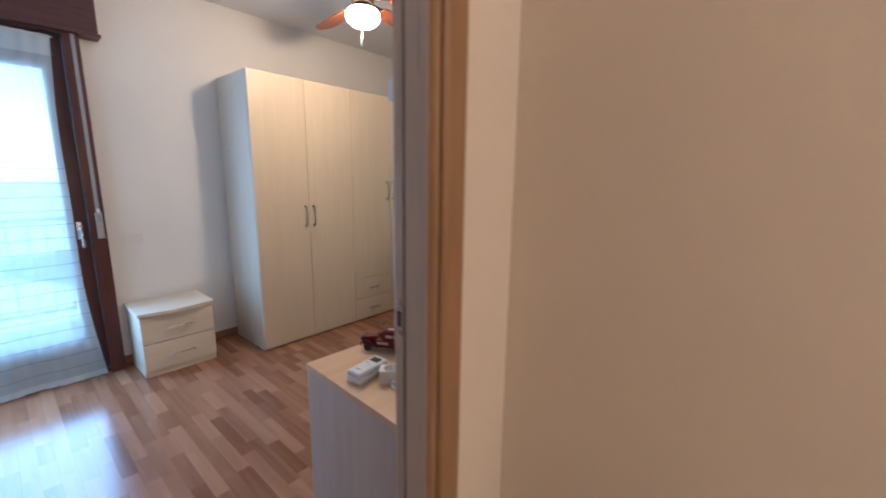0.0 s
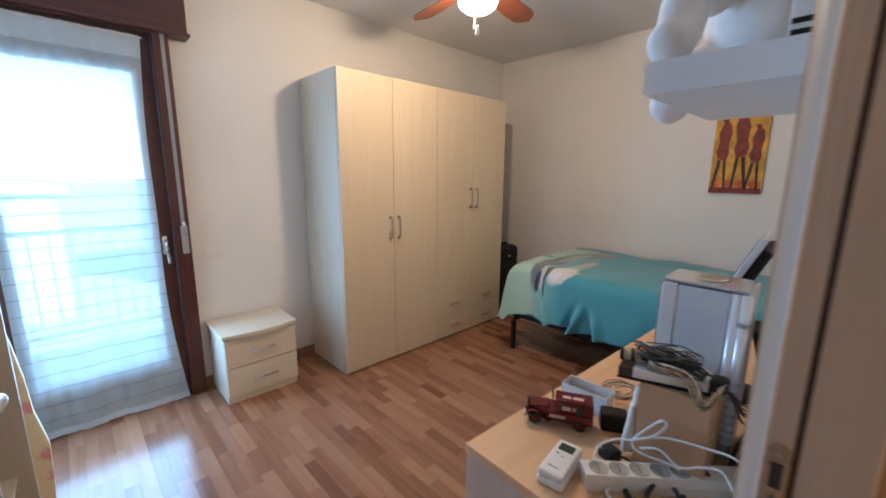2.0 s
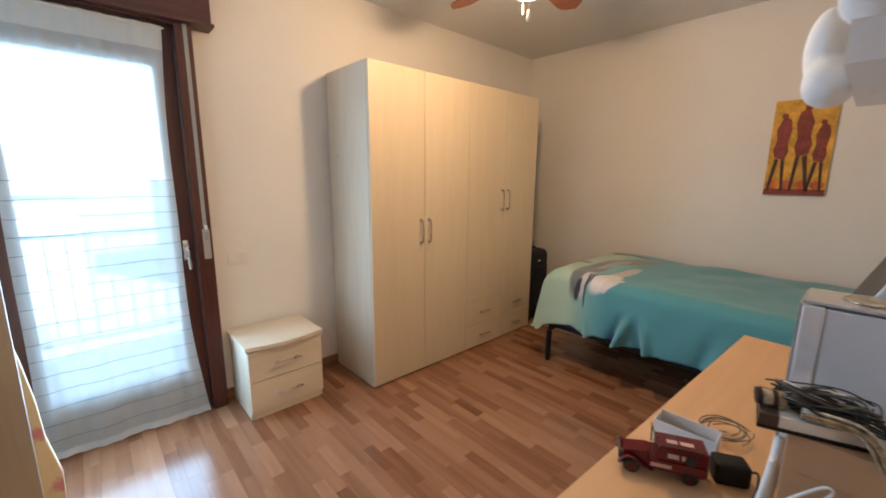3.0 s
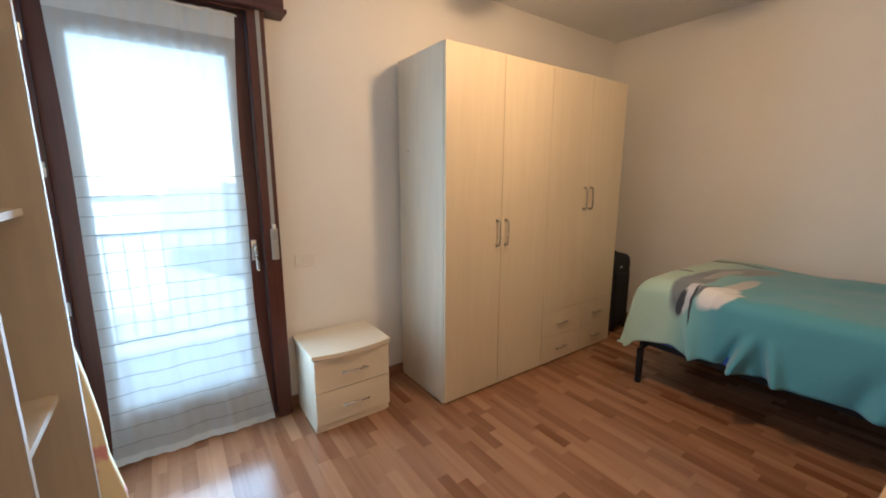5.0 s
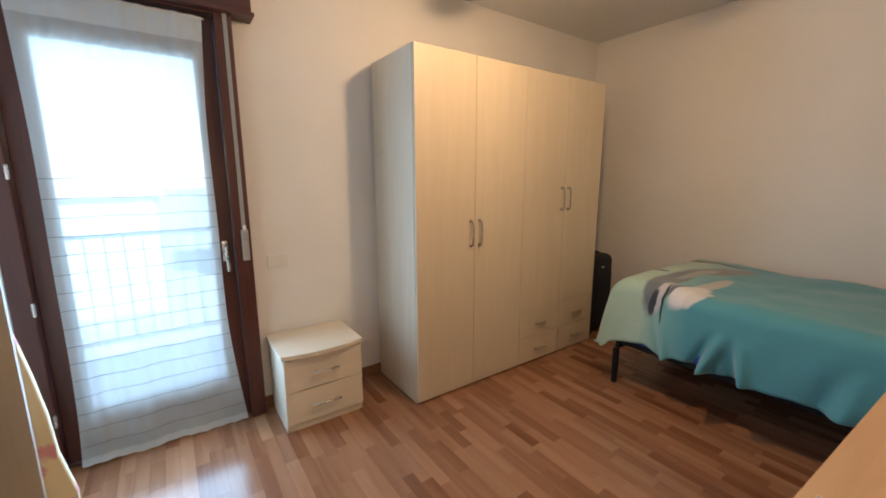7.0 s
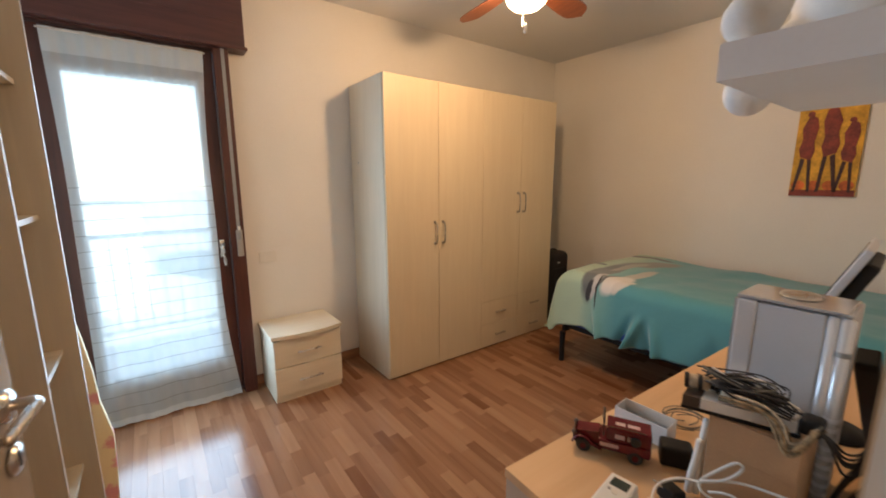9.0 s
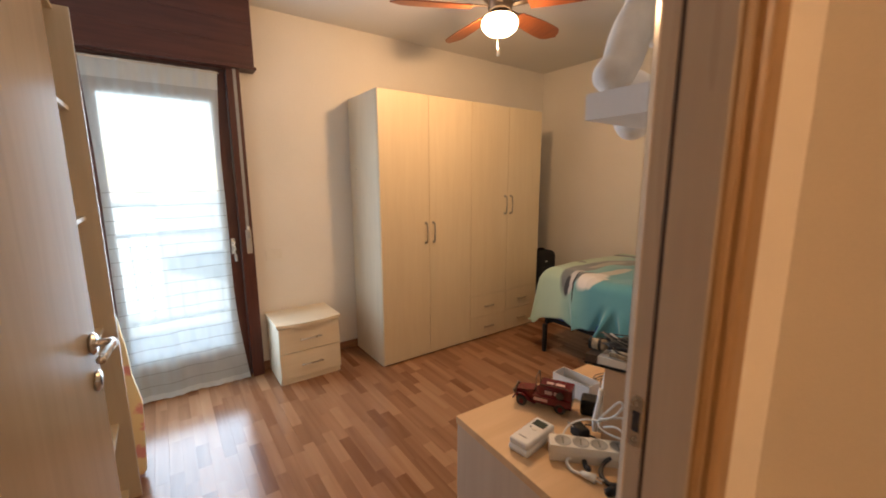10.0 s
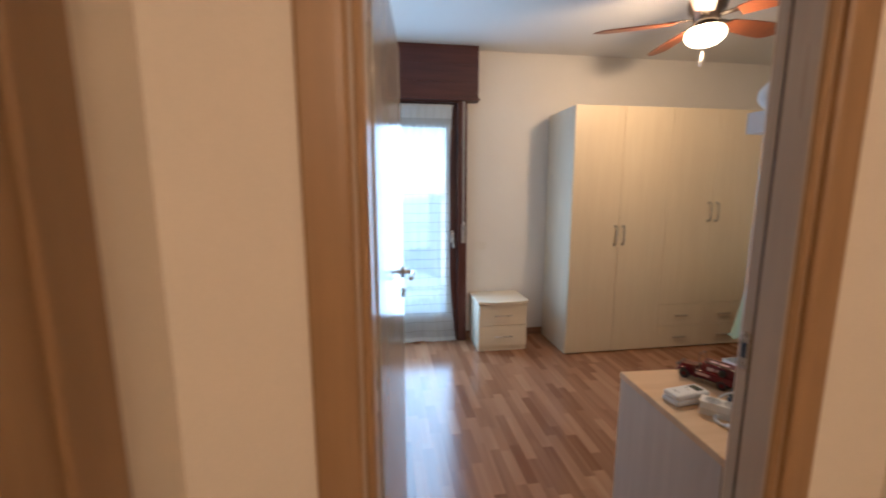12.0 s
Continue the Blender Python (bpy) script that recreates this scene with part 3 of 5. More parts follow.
def build_curtain():
    """Sheer panel gathered on thin rods at head and foot, with woven cross threads."""
    t = thing("curtain", (-3.335, 0.46, 0.0), "sheer white voile curtain with thin horizontal threads over the door", "curtain")
    z0, z1, x = 0.010, 2.268, XW + 0.052
    ny, nz = 90, 60

    def at(u, v):
        z = z0 + (z1 - z0) * v
        wv = 0.004 * math.sin(u * 64 + 2.2 * math.sin(v * 4)) * (0.35 + 0.65 * (abs(v - 0.5) * 2) ** 2)
        wv += 0.006 * math.sin(u * 21 + v * 2.4) * (1 - v * 0.6)
        left = 0.100 + 0.010 * math.sin(v * math.pi) - 0.014 * (1 - v) ** 6 + 0.003 * math.sin(v * 11)
        right = 0.787 + 0.026 * v ** 4 + 0.058 * (1 - v) ** 5 + 0.004 * math.sin(v * 13 + 1)
        sag = 0.004 * math.sin(u * 13 + 0.6) * (1 - v) ** 8 - 0.008 * u * (1 - v) ** 6
        return Vector((x + wv + 0.022 * (1 - v) ** 5, left + (right - left) * u, z + sag))

    def sheet(u0, u1, v0, v1, n, m, dx=0.0):
        b = bmesh.new()
        g = [[b.verts.new(at(u0 + (u1 - u0) * i / n, v0 + (v1 - v0) * j / m) + Vector((dx, 0, 0))) for i in range(n + 1)] for j in range(m + 1)]
        for j in range(m):
            for i in range(n):
                b.faces.new((g[j][i], g[j][i + 1], g[j + 1][i + 1], g[j + 1][i]))
        return b
    part("voile", sheet(0, 1, 0, 1, ny, nz), M_VOILE, t, smooth=True)
    part("hem", sheet(0, 1, 0.0, 0.018, ny, 2, 0.003), M_HEM, t, "doubled white bottom hem", True)
    part("heading", sheet(0, 1, 0.945, 0.998, ny, 2, 0.003), M_HEM, t, "doubled gathered heading", True)
    k = 0
    v = 0.045
    while v < 0.66:
        pts = [at(i / 24, v + 0.0009 * math.sin(i * 0.55 + k * 1.7) + 0.0016 * (i / 24)) + Vector((0.002, 0, 0)) for i in range(25)]
        part("thread", tube(pts, 0.0012, n=4, steps=1), M_THREAD, t)
        v += 0.0395
        k += 1
    part("rod", rod((x + 0.004, 0.088, z1 - 0.012), (x + 0.004, 0.826, z1 - 0.012), 0.0045), M_WHITEPL, t, "thin white curtain rod")


build_balcony_door()
build_roller_box()
build_strap()
build_curtain()


# ---- bedroom door ----
def build_door():
    d = thing("door_1", (-0.36, 0.585, 0), "light wood veneer bedroom door, open into the room", "door", kind="structure")

    def lining(side, at):
        """Section of the lining as (depth, offset): flat face, seal groove, strike face, slope to the room."""
        prof = [(-0.301, 0.0), (-0.363, 0.0), (-0.363, 0.007), (-0.370, 0.007), (-0.370, 0.0), (-0.3945, 0.0), (-0.3975, 0.003), (-0.410, 0.016), (-0.4205, 0.0301), (-0.292, 0.0301), (-0.292, 0.006)]
        return [(x, at + side * w) for x, w in prof]
    part("jamb", prism(lining(1, DY1), "z", 0, DZ + 0.03), M_DOOR, d)
    part("jamb", prism(lining(-1, DY0), "z", 0, DZ + 0.03), M_DOOR, d)
    part("head", prism(lining(1, DZ), "y", DY0, DY1), M_DOOR, d)
    for s, y in ((1, DY1), (-1, DY0)):
        part("seal", rod((-0.3665, y + s * 0.0035, 0.01), (-0.3665, y + s * 0.0035, DZ), 0.0033, n=8), M_SEAL, d, "dark brown rubber seal")
        # added pale rod: the bright line where the rounded edge catches daylight
        part("edge_highlight", rod((-0.3965, y + s * 0.0022, 0.0), (-0.3965, y + s * 0.0022, DZ), 0.0026, n=10), M_BEAD, d, "thin pale rod painted as the rounded edge's highlight")

    def casing(hall):
        """Rounded moulding on either side of the wall, as (depth, width) pairs."""
        if hall:
            return [(-0.301, 0.0015), (-0.293, 0.003), (-0.287, 0.008), (-0.285, 0.014), (-0.287, 0.019), (-0.294, 0.0215), (-0.294, 0.0255), (-0.281, 0.028), (-0.276, 0.034), (-0.274, 0.046), (-0.274, 0.088), (-0.277, 0.094), (XH - 0.002, 0.096), (XH - 0.002, 0.0305), (-0.301, 0.0305)]
        return [(-0.4212, 0.0305), (-0.4235, 0.036), (-0.4245, 0.045), (-0.4245, 0.085), (-0.4225, 0.093), (XE + 0.001, 0.094), (XE + 0.001, 0.0305)]
    for hall in (True, False):
        prof = casing(hall)
        label = "rounded wood-veneer casing"
        part("casing", prism([(x, DY1 + w) for x, w in prof], "z", 0, DZ + 0.096), M_FRAME, d, label)
        part("casing", prism([(x, DY0 - w - (0.012 if w > 0.08 else 0.0)) for x, w in prof], "z", 0, DZ + 0.096), M_FRAME, d, label)
        part("casing", prism([(x, DZ + w) for x, w in prof], "y", DY0 - 0.03, DY1 + 0.03), M_FRAME, d, label)
    o = [(-0.382 + 0.0105 * math.cos(a) , (1.156 if math.sin(a) > 0 else 1.086) + 0.011 * math.sin(a)) for a in [math.tau * (k + 0.5) / 24 for k in range(24)]]
    sp = prism(o, "y", DY1 - 0.0012, DY1 + 0.0020)
    plate = part("strike_plate", sp, M_STEEL, d, "satin steel strike plate")
    part("latch_hole", box(-0.3885, -0.3755, DY1 - 0.0018, DY1 - 0.0010, 1.103, 1.139, 0.0003), M_RUBBER, plate)
    for z in (1.085, 1.157):
        part("screw", rod((-0.382, DY1 - 0.0022, z), (-0.382, DY1 + 0.001, z), 0.004, n=10), M_STEEL, plate)
    # leaf, hinged on the south jamb and swung about 84 degrees into the room
    turn = Matrix.Translation((-0.433, 0.168, 0)) @ pose(0, 0, 0, 0, 0, 174.1)

    def put(b):
        b.transform(turn)
        return b
    leaf = part("leaf", put(box(0, 0.836, 0.0, 0.040, 0.008, 2.032, 0.003)), M_LEAF, d, "plain satin veneer door leaf")
    k = 0.046
    hz = 1.158
    b = put(rod((0.836 - k, 0.0, hz), (0.836 - k, -0.010, hz), 0.025, n=28, bevel=0.003))
    part("rose", b, M_STEEL, leaf, "round satin nickel rose", True)
    b = put(tube([(0.836 - k, -0.008, hz), (0.836 - k, -0.026, hz), (0.836 - k - 0.003, -0.036, hz), (0.836 - k - 0.016, -0.042, hz), (0.836 - k - 0.06, -0.041, hz - 0.001), (0.836 - k - 0.108, -0.038, hz - 0.004)], 0.0085, n=12))
    part("door_handle", b, M_STEEL, leaf, "satin nickel lever handle", True)
    b = put(rod((0.836 - k, 0.0, hz - 0.088), (0.836 - k, -0.008, hz - 0.088), 0.024, n=28, bevel=0.003))
    rose = part("key_rose", b, M_STEEL, leaf, "satin nickel keyhole rose", True)
    part("keyhole", put(box(0.836 - k - 0.003, 0.836 - k + 0.003, -0.0092, -0.008, hz - 0.100, hz - 0.076)), M_RUBBER, rose)
    b = put(rod((0.836 - k, 0.040, hz), (0.836 - k, 0.050, hz), 0.025, n=28, bevel=0.003))
    part("rose", b, M_STEEL, leaf, "", True)
    b = put(tube([(0.836 - k, 0.048, hz), (0.836 - k, 0.085, hz), (0.836 - k - 0.02, 0.096, hz), (0.836 - k - 0.118, 0.09, hz - 0.006)], 0.0095, n=12))
    part("door_handle", b, M_STEEL, leaf, "satin nickel lever handle", True)
    for z in (0.25, 1.05, 1.85):
        b = rod((-0.434, 0.156, z - 0.04), (-0.434, 0.156, z + 0.04), 0.007, bevel=0.002)
        part("hinge", b, M_STEEL, d, "satin steel hinge")


build_door()


# ---- wardrobe and bedside cabinet ----
def bow_handle(x, y, z0, z1, level=False, r=0.0055, out=0.03):
    """A bow handle on a front that faces east; upright, or level between y and z as given."""
    if level:
        ya, yb, z = y, z0, z1
        b = tube([(x, ya, z), (x + out * 0.8, ya + 0.006, z), (x + out, ya + 0.025, z), (x + out * 1.1, (ya + yb) / 2, z), (x + out, yb - 0.025, z), (x + out * 0.8, yb - 0.006, z), (x, yb, z)], r, n=10, steps=5)
        box(x, x + 0.004, ya - 0.008, ya + 0.012, z - 0.007, z + 0.007, 0.001, bm=b)
        return box(x, x + 0.004, yb - 0.012, yb + 0.008, z - 0.007, z + 0.007, 0.001, bm=b)
    b = tube([(x, y, z0), (x + out * 0.8, y, z0 + 0.006), (x + out, y, z0 + 0.025), (x + out * 1.1, y, (z0 + z1) / 2), (x + out, y, z1 - 0.025), (x + out * 0.8, y, z1 - 0.006), (x, y, z1)], r, n=10, steps=5)
    box(x, x + 0.004, y - 0.009, y + 0.009, z0 - 0.008, z0 + 0.014, 0.001, bm=b)
    return box(x, x + 0.004, y - 0.009, y + 0.009, z1 - 0.014, z1 + 0.008, 0.001, bm=b)


def flat_pull(x, ya, yb, z):
    """A short flat bar on two feet, on a front that faces east."""
    b = box(x + 0.016, x + 0.022, ya, yb, z - 0.009, z + 0.009, 0.002)
    box(x, x + 0.016, ya + 0.010, ya + 0.022, z - 0.006, z + 0.006, 0.001, bm=b)
    return box(x, x + 0.016, yb - 0.022, yb - 0.010, z - 0.006, z + 0.006, 0.001, bm=b)


def bar_handle(x, ya, yb, z):
    """A thin straight bar on two posts."""
    b = rod((x + 0.024, ya, z), (x + 0.024, yb, z), 0.0055, n=14)
    for q in (ya + 0.02, yb - 0.02):
        tube([(x, q, z), (x + 0.012, q, z), (x + 0.022, q, z)], 0.004, n=8, bm=b, steps=2)
    return b


def build_wardrobe():
    x0, xf, y0, dw, h = XW + 0.018, -2.842, 1.775, 0.455, 2.195
    y1 = y0 + 4 * dw
    w = thing("wardrobe", (-3.1, y0, 0), "tall four-door wardrobe in pale birch laminate, closed, against the wall", "wardrobe")
    part("side_panel", box(x0, xf, y0, y0 + 0.022, 0, h, 0.001), M_PALE, w, "paler laminate side panel")
    part("side_panel", box(x0, xf, y1 - 0.022, y1, 0, h, 0.001), M_PALE, w)
    part("top_panel", box(x0, xf, y0 + 0.022, y1 - 0.022, h - 0.022, h, 0.001), M_PALE, w)
    part("back_panel", box(x0, x0 + 0.006, y0 + 0.022, y1 - 0.022, 0.02, h - 0.022), M_PALE, w)
    part("plinth", box(xf - 0.02, xf - 0.002, y0 + 0.022, y1 - 0.022, 0.0, 0.02), M_PALE, w)
    part("partition", box(x0 + 0.006, xf - 0.002, y0 + 2 * dw - 0.011, y0 + 2 * dw + 0.011, 0.02, h - 0.022), M_PALE, w)
    part("cap_screw", rod((-3.24, y0 - 0.002, 1.62), (-3.24, y0 + 0.001, 1.62), 0.006, n=12), M_GREYPL, w, "small grey cap")
    for i in range(4):
        ya, yb = y0 + i * dw + 0.0015, y0 + (i + 1) * dw - 0.0015
        low = i >= 2
        z0 = 0.432 if low else 0.012
        door = part("door", box(xf + 0.004, xf + 0.021, ya, yb, z0, h - 0.002, 0.0012), M_BIRCH, w)
        yh = yb - 0.036 if i % 2 == 0 else ya + 0.036
        zh = (1.205, 1.375) if low else (1.005, 1.175)
        part("handle", bow_handle(xf + 0.021, yh, *zh), M_HANDLE, door, "satin nickel bow handle", True)
        if low:
            for za, zb in ((0.012, 0.219), (0.222, 0.429)):
                dr = part("drawer_front", box(xf + 0.004, xf + 0.021, ya, yb, za, zb, 0.0012), M_BIRCH, w)
                ym, zm = (ya + yb) / 2, (za + zb) / 2 - 0.005
                part("handle", flat_pull(xf + 0.021, ym - 0.062, ym + 0.062, zm), M_PULL, dr, "satin nickel bow handle", True)


def build_nightstand():
    x0, xf, y0, y1, h = XW + 0.016, -3.012, 1.008, 1.468, 0.478
    n = thing("nightstand", (-3.2, 1.24, 0), "small cream laminate bedside cabinet with two drawers beside the wardrobe", "nightstand")
    part("side_panel", box(x0, xf, y0, y0 + 0.018, 0, h - 0.025, 0.001), M_PALE, n)
    part("side_panel", box(x0, xf, y1 - 0.018, y1, 0, h - 0.025, 0.001), M_PALE, n)
    part("back_panel", box(x0, x0 + 0.006, y0 + 0.018, y1 - 0.018, 0.02, h - 0.025), M_PALE, n)
    o = [(x0, y0 - 0.012), (xf + 0.012, y0 - 0.012)]
    for k in range(13):
        u = k / 12
        o.append((xf + 0.022 + 0.034 * math.sin(math.pi * u), y0 - 0.010 + (y1 - y0 + 0.020) * u))
    o += [(xf + 0.012, y1 + 0.012), (x0, y1 + 0.012)]
    part("top", prism(o, "z", h - 0.024, h, bevel=0.002), M_CREAM, n)
    part("plinth", box(xf - 0.012, xf + 0.006, y0 + 0.018, y1 - 0.018, 0.0, 0.045, 0.001), M_CREAM, n)
    for za, zb in ((0.048, 0.244), (0.250, 0.444)):
        dr = part("drawer_front", box(xf + 0.001, xf + 0.021, y0 + 0.001, y1 - 0.001, za, zb, 0.0015), M_CREAM, n)
        ym, zm = (y0 + y1) / 2, (za + zb) / 2 - 0.002
        part("handle", bar_handle(xf + 0.021, ym - 0.082, ym + 0.082, zm), M_STEEL, dr, "slim satin metal bar handle", True)


build_wardrobe()
build_nightstand()


# ---- bed ----
def build_bed():
    x0, x1, y0, y1 = -2.285, -0.350, 3.07, 4.235
    f = thing("bed_frame", (-1.37, 3.65, 0), "black metal bed frame on round legs along the wall", "bed")
    part("rail", box(x0, x1, y0 + 0.045, y0 + 0.075, 0.285, 0.325, 0.006), M_BLACK, f)
    part("rail", box(x0, x1, y1 - 0.035, y1, 0.255, 0.325, 0.006), M_BLACK, f)
    part("crossbar", box(x0, x0 + 0.035, y0 + 0.035, y1 - 0.035, 0.256, 0.324, 0.006), M_BLACK, f)
    part("crossbar", box(x1 - 0.035, x1, y0 + 0.035, y1 - 0.035, 0.256, 0.324, 0.006), M_BLACK, f)
    for lx in (x0 + 0.02, x1 - 0.02):
        for ly in (y0 + 0.02, y1 - 0.02):
            part("leg", rod((lx, ly, 0), (lx, ly, 0.255), 0.021, 0.023, n=18, bevel=0.003), M_BLACK, f, smooth=False)
    for i in range(14):
        sx = x0 + 0.12 + i * 0.130
        part("slat", box(sx, sx + 0.07, y0 + 0.10, y1 - 0.035, 0.312, 0.324), M_DESK, f)
    m = box(x0 + 0.01, x1 - 0.01, y0 + 0.01, y1 - 0.005, 0.327, 0.728, 0.05, seg=4)
    single("mattress", m, M_BLUE, "thick mattress in a blue fitted sheet", "mattress", smooth=True)
    p = ball((-2.02, 3.66, 0.726), (0.22, 0.40, 0.042))
    single("pillow", p, M_PAPER, "white pillow under the duvet", "pillow", smooth=True)
    build_duvet(x0, x1, y0, y1)


def build_duvet(x0, x1, y0, y1):
    """A sheet laid over mattress and pillow that hangs down at the foot and along the open side."""
    top, dropx, dropy = 0.75, 0.43, 0.360
    bm = bmesh.new()
    uvl = bm.loops.layers.uv.new("cloth")
    nx, ny = 240, 100
    lx, ly = dropx + (x1 - x0), dropy + (y1 - y0) - 0.02

    def bend(s, drop, r=0.085):
        """Distance along the cloth to (outward, down), rounded at the edge."""
        d = s - drop
        if d >= r:
            return d, 0.0
        if d <= -r * 0.57:
            return 0.0, -d - r * 0.57 + r
        a = (r - d) / (1.57 * r) * (math.pi / 2)
        return r - r * math.sin(a), r - r * math.cos(a)

    def at(i, j):
        s, t = lx * i / nx, ly * j / ny
        # the hem is uneven
        hem = -0.022 + 0.012 * noise.noise(Vector((s * 3.0, 0.5, 2.0))) + 0.004 * math.sin(s * 23) - 0.085 * math.exp(-((s - 0.30) / 0.13) ** 2) - 0.028 * math.exp(-((s - 0.78) / 0.05) ** 2)
        hem += 0.02 * math.exp(-((s - 0.68) / 0.06) ** 2) - 0.04 * max(0, s - 1.3)
        ox, dzx = bend(s, dropx)
        oy, dzy = bend(t + hem * max(0, 1 - t / dropy), dropy)
        x, y = x0 - 0.012 + ox, y0 - 0.022 + oy
        dz = math.hypot(dzx, dzy) if min(dzx, dzy) > 0 else max(dzx, dzy)
        dz = min(dz, 0.475 + 0.015 * math.sin(s * 8))
        fy = 1 - math.exp(-dzy * 6)
        fx = 1 - math.exp(-dzx * 6)
        # folds of the hanging sides
        low = max(0.0, dzy - 0.17) / 0.22
        y -= fy * (0.016 + 0.011 * noise.noise(Vector((s * 2.3, dzy * 2.0, 4.1))) + 0.012 * noise.noise(Vector((s * 6.0 + dzy * 3, dzy * 3.0, 7.7))))
        for s0, lean, wide, deep in ((1.10, 0.34, 0.035, 0.085), (1.19, -0.16, 0.035, 0.060), (0.76, -0.20, 0.03, 0.035), (1.66, 0.25, 0.05, 0.035)):
            off = (s - s0 + lean * (dzy - 0.2)) / wide
            y -= deep * low * (math.exp(-off * off) - 0.8 * math.exp(-(off + 1.5) ** 2))
        x -= fx * (0.10 + 0.03 * math.sin(t * 8.0) + 0.014 * math.sin(t * 19)) * (0.35 + 1.1 * dzx)
        z = top - dz
        bump = 0.028 * math.exp(-((x + 2.05) / 0.27) ** 4) * (1 - fy) * (1 - fx) * (1 - 0.35 * abs(y - 3.6))
        wr = (noise.noise(Vector((s * 3.2, t * 3.2, 0.3))) * 0.016 + noise.noise(Vector((s * 8, t * 6, 1.7))) * 0.007)
        return Vector((x, y, z + bump + wr * (1 - 0.6 * fy) + 0.012)), s, t

    grid = [[at(i, j) for i in range(nx + 1)] for j in range(ny + 1)]
    vs = [[bm.verts.new(g[0]) for g in row] for row in grid]
    for j in range(ny):
        for i in range(nx):
            f = bm.faces.new((vs[j][i], vs[j][i + 1], vs[j + 1][i + 1], vs[j + 1][i]))
            f.smooth = True
            for lp, (a, c) in zip(f.loops, ((j, i), (j, i + 1), (j + 1, i + 1), (j + 1, i))):
                lp[uvl].uv = (grid[a][c][1], grid[a][c][2])
    ob = single("duvet", bm, M_DUVET, "teal and pale green duvet cover printed with dolphins", "duvet", smooth=True)
    so = ob.modifiers.new("thick", "SOLIDIFY")
    so.thickness, so.offset = 0.009, -1


build_bed()


def build_suitcase():
    s = thing("suitcase", (-2.90, 3.88, 0), "black soft suitcase standing between wardrobe and wall", "suitcase")
    b = box(-3.13, -2.875, 3.67, 4.01, 0.03, 0.745, 0.085, seg=6)
    part("body", b, M_BLACKCLOTH, s, smooth=True)
    part("front_pocket", box(-2.878, -2.862, 3.73, 3.95, 0.10, 0.58, 0.007, seg=3), M_BLACKCLOTH, s, smooth=True)
    part("handle", tube([(-3.0, 3.78, 0.738), (-3.0, 3.79, 0.755), (-3.0, 3.85, 0.76), (-3.0, 3.91, 0.755), (-3.0, 3.92, 0.738)], 0.009), M_BLACK, s, smooth=True)
    part("tag", box(-2.877, -2.871, 3.80, 3.835, 0.632, 0.642, 0.001), M_WHITEPL, s, "small pale tag")
    for y in (3.71, 4.01):
        for x in (-3.10, -2.90):
            part("wheel", rod((x - 0.012, y, 0.022), (x + 0.012, y, 0.022), 0.022, n=16), M_RUBBER, s)


build_suitcase()


# ---- bookcase and ironing board ----
def build_bookcase():
    yb, h = YS + 0.016, 2.20
    far, near = -2.335, -2.035
    k = thing("bookcase", (-2.18, 0.0, 0), "tall narrow open bookcase in pale laminate with empty shelves", "bookcase")
    for x, yf in ((far, 0.188), (near, 0.145)):
        u = part("upright", box(x - 0.009, x + 0.009, yb, yf, 0, h, 0.001), M_BCASE, k)
        part("edge_strip", box(x - 0.009, x + 0.009, yf, yf + 0.0015, 0, h), M_EDGE, u, "pale edge strip")
    part("top", box(far + 0.009, near - 0.009, yb + 0.006, 0.142, h - 0.02, h - 0.002, 0.001), M_BCASE, k)
    part("back_panel", box(far + 0.009, near - 0.009, yb, yb + 0.005, 0.0, h - 0.02), M_BCASE, k)
    part("plinth", box(far + 0.009, near - 0.009, 0.11, 0.128, 0, 0.04), M_BCASE, k)
    for z in (0.05, 0.396, 0.868, 1.366, 1.81):
        s = part("shelf", box(far + 0.0095, near - 0.0095, yb + 0.006, 0.143, z - 0.009, z + 0.009, 0.001), M_BCASE, k)
        part("edge_strip", box(far + 0.0095, near - 0.0095, 0.143, 0.1445, z - 0.009, z + 0.009), M_EDGE, s, "pale edge strip")


def build_ironing_board():
    t = thing("ironing_board", (-2.48, 0.08, 0), "folded ironing board with a yellow floral cover, leaning beside the bookcase", "ironing board")
    steps = ((0.0, 0.145), (0.02, 0.163), (0.22, 0.176), (0.40, 0.184), (0.56, 0.158), (0.70, 0.152), (0.84, 0.137), (0.97, 0.119), (1.08, 0.085), (1.15, 0.05), (1.18, 0.0))
    o = []
    for k in range(60):
        z = 1.18 * k / 59
        i = max(j for j in range(len(steps) - 1) if steps[j][0] <= z)
        (za, wa), (zb, wb) = steps[i], steps[i + 1]
        o.append((z, wa + (wb - wa) * (z - za) / (zb - za)))
    prof = [(h, w) for h, w in o] + [(h, -w) for h, w in reversed(o[:-1])]
    lean = Matrix.Translation((-2.49, 0.047, 0.02)) @ pose(0, 0, 0, 0, 3.5, 0)
    b = prism([(w, h) for h, w in prof], "x", -0.022, 0.022)
    b.transform(lean)
    part("cover", b, M_FLORAL, t, "padded yellow cotton cover with pink flowers", True)
    for s in (-1, 1):
        b = rod((-0.045, s * 0.09, 0.0), (-0.035, s * 0.05, 1.1), 0.009, n=10)
        b.transform(lean)
        part("leg", b, M_STEEL, t)
    b = rod((-0.045, -0.15, 0.0), (-0.045, 0.15, 0.0), 0.010, n=10)
    b.transform(lean)
    part("foot_bar", b, M_STEEL, t)


build_bookcase()
build_ironing_board()


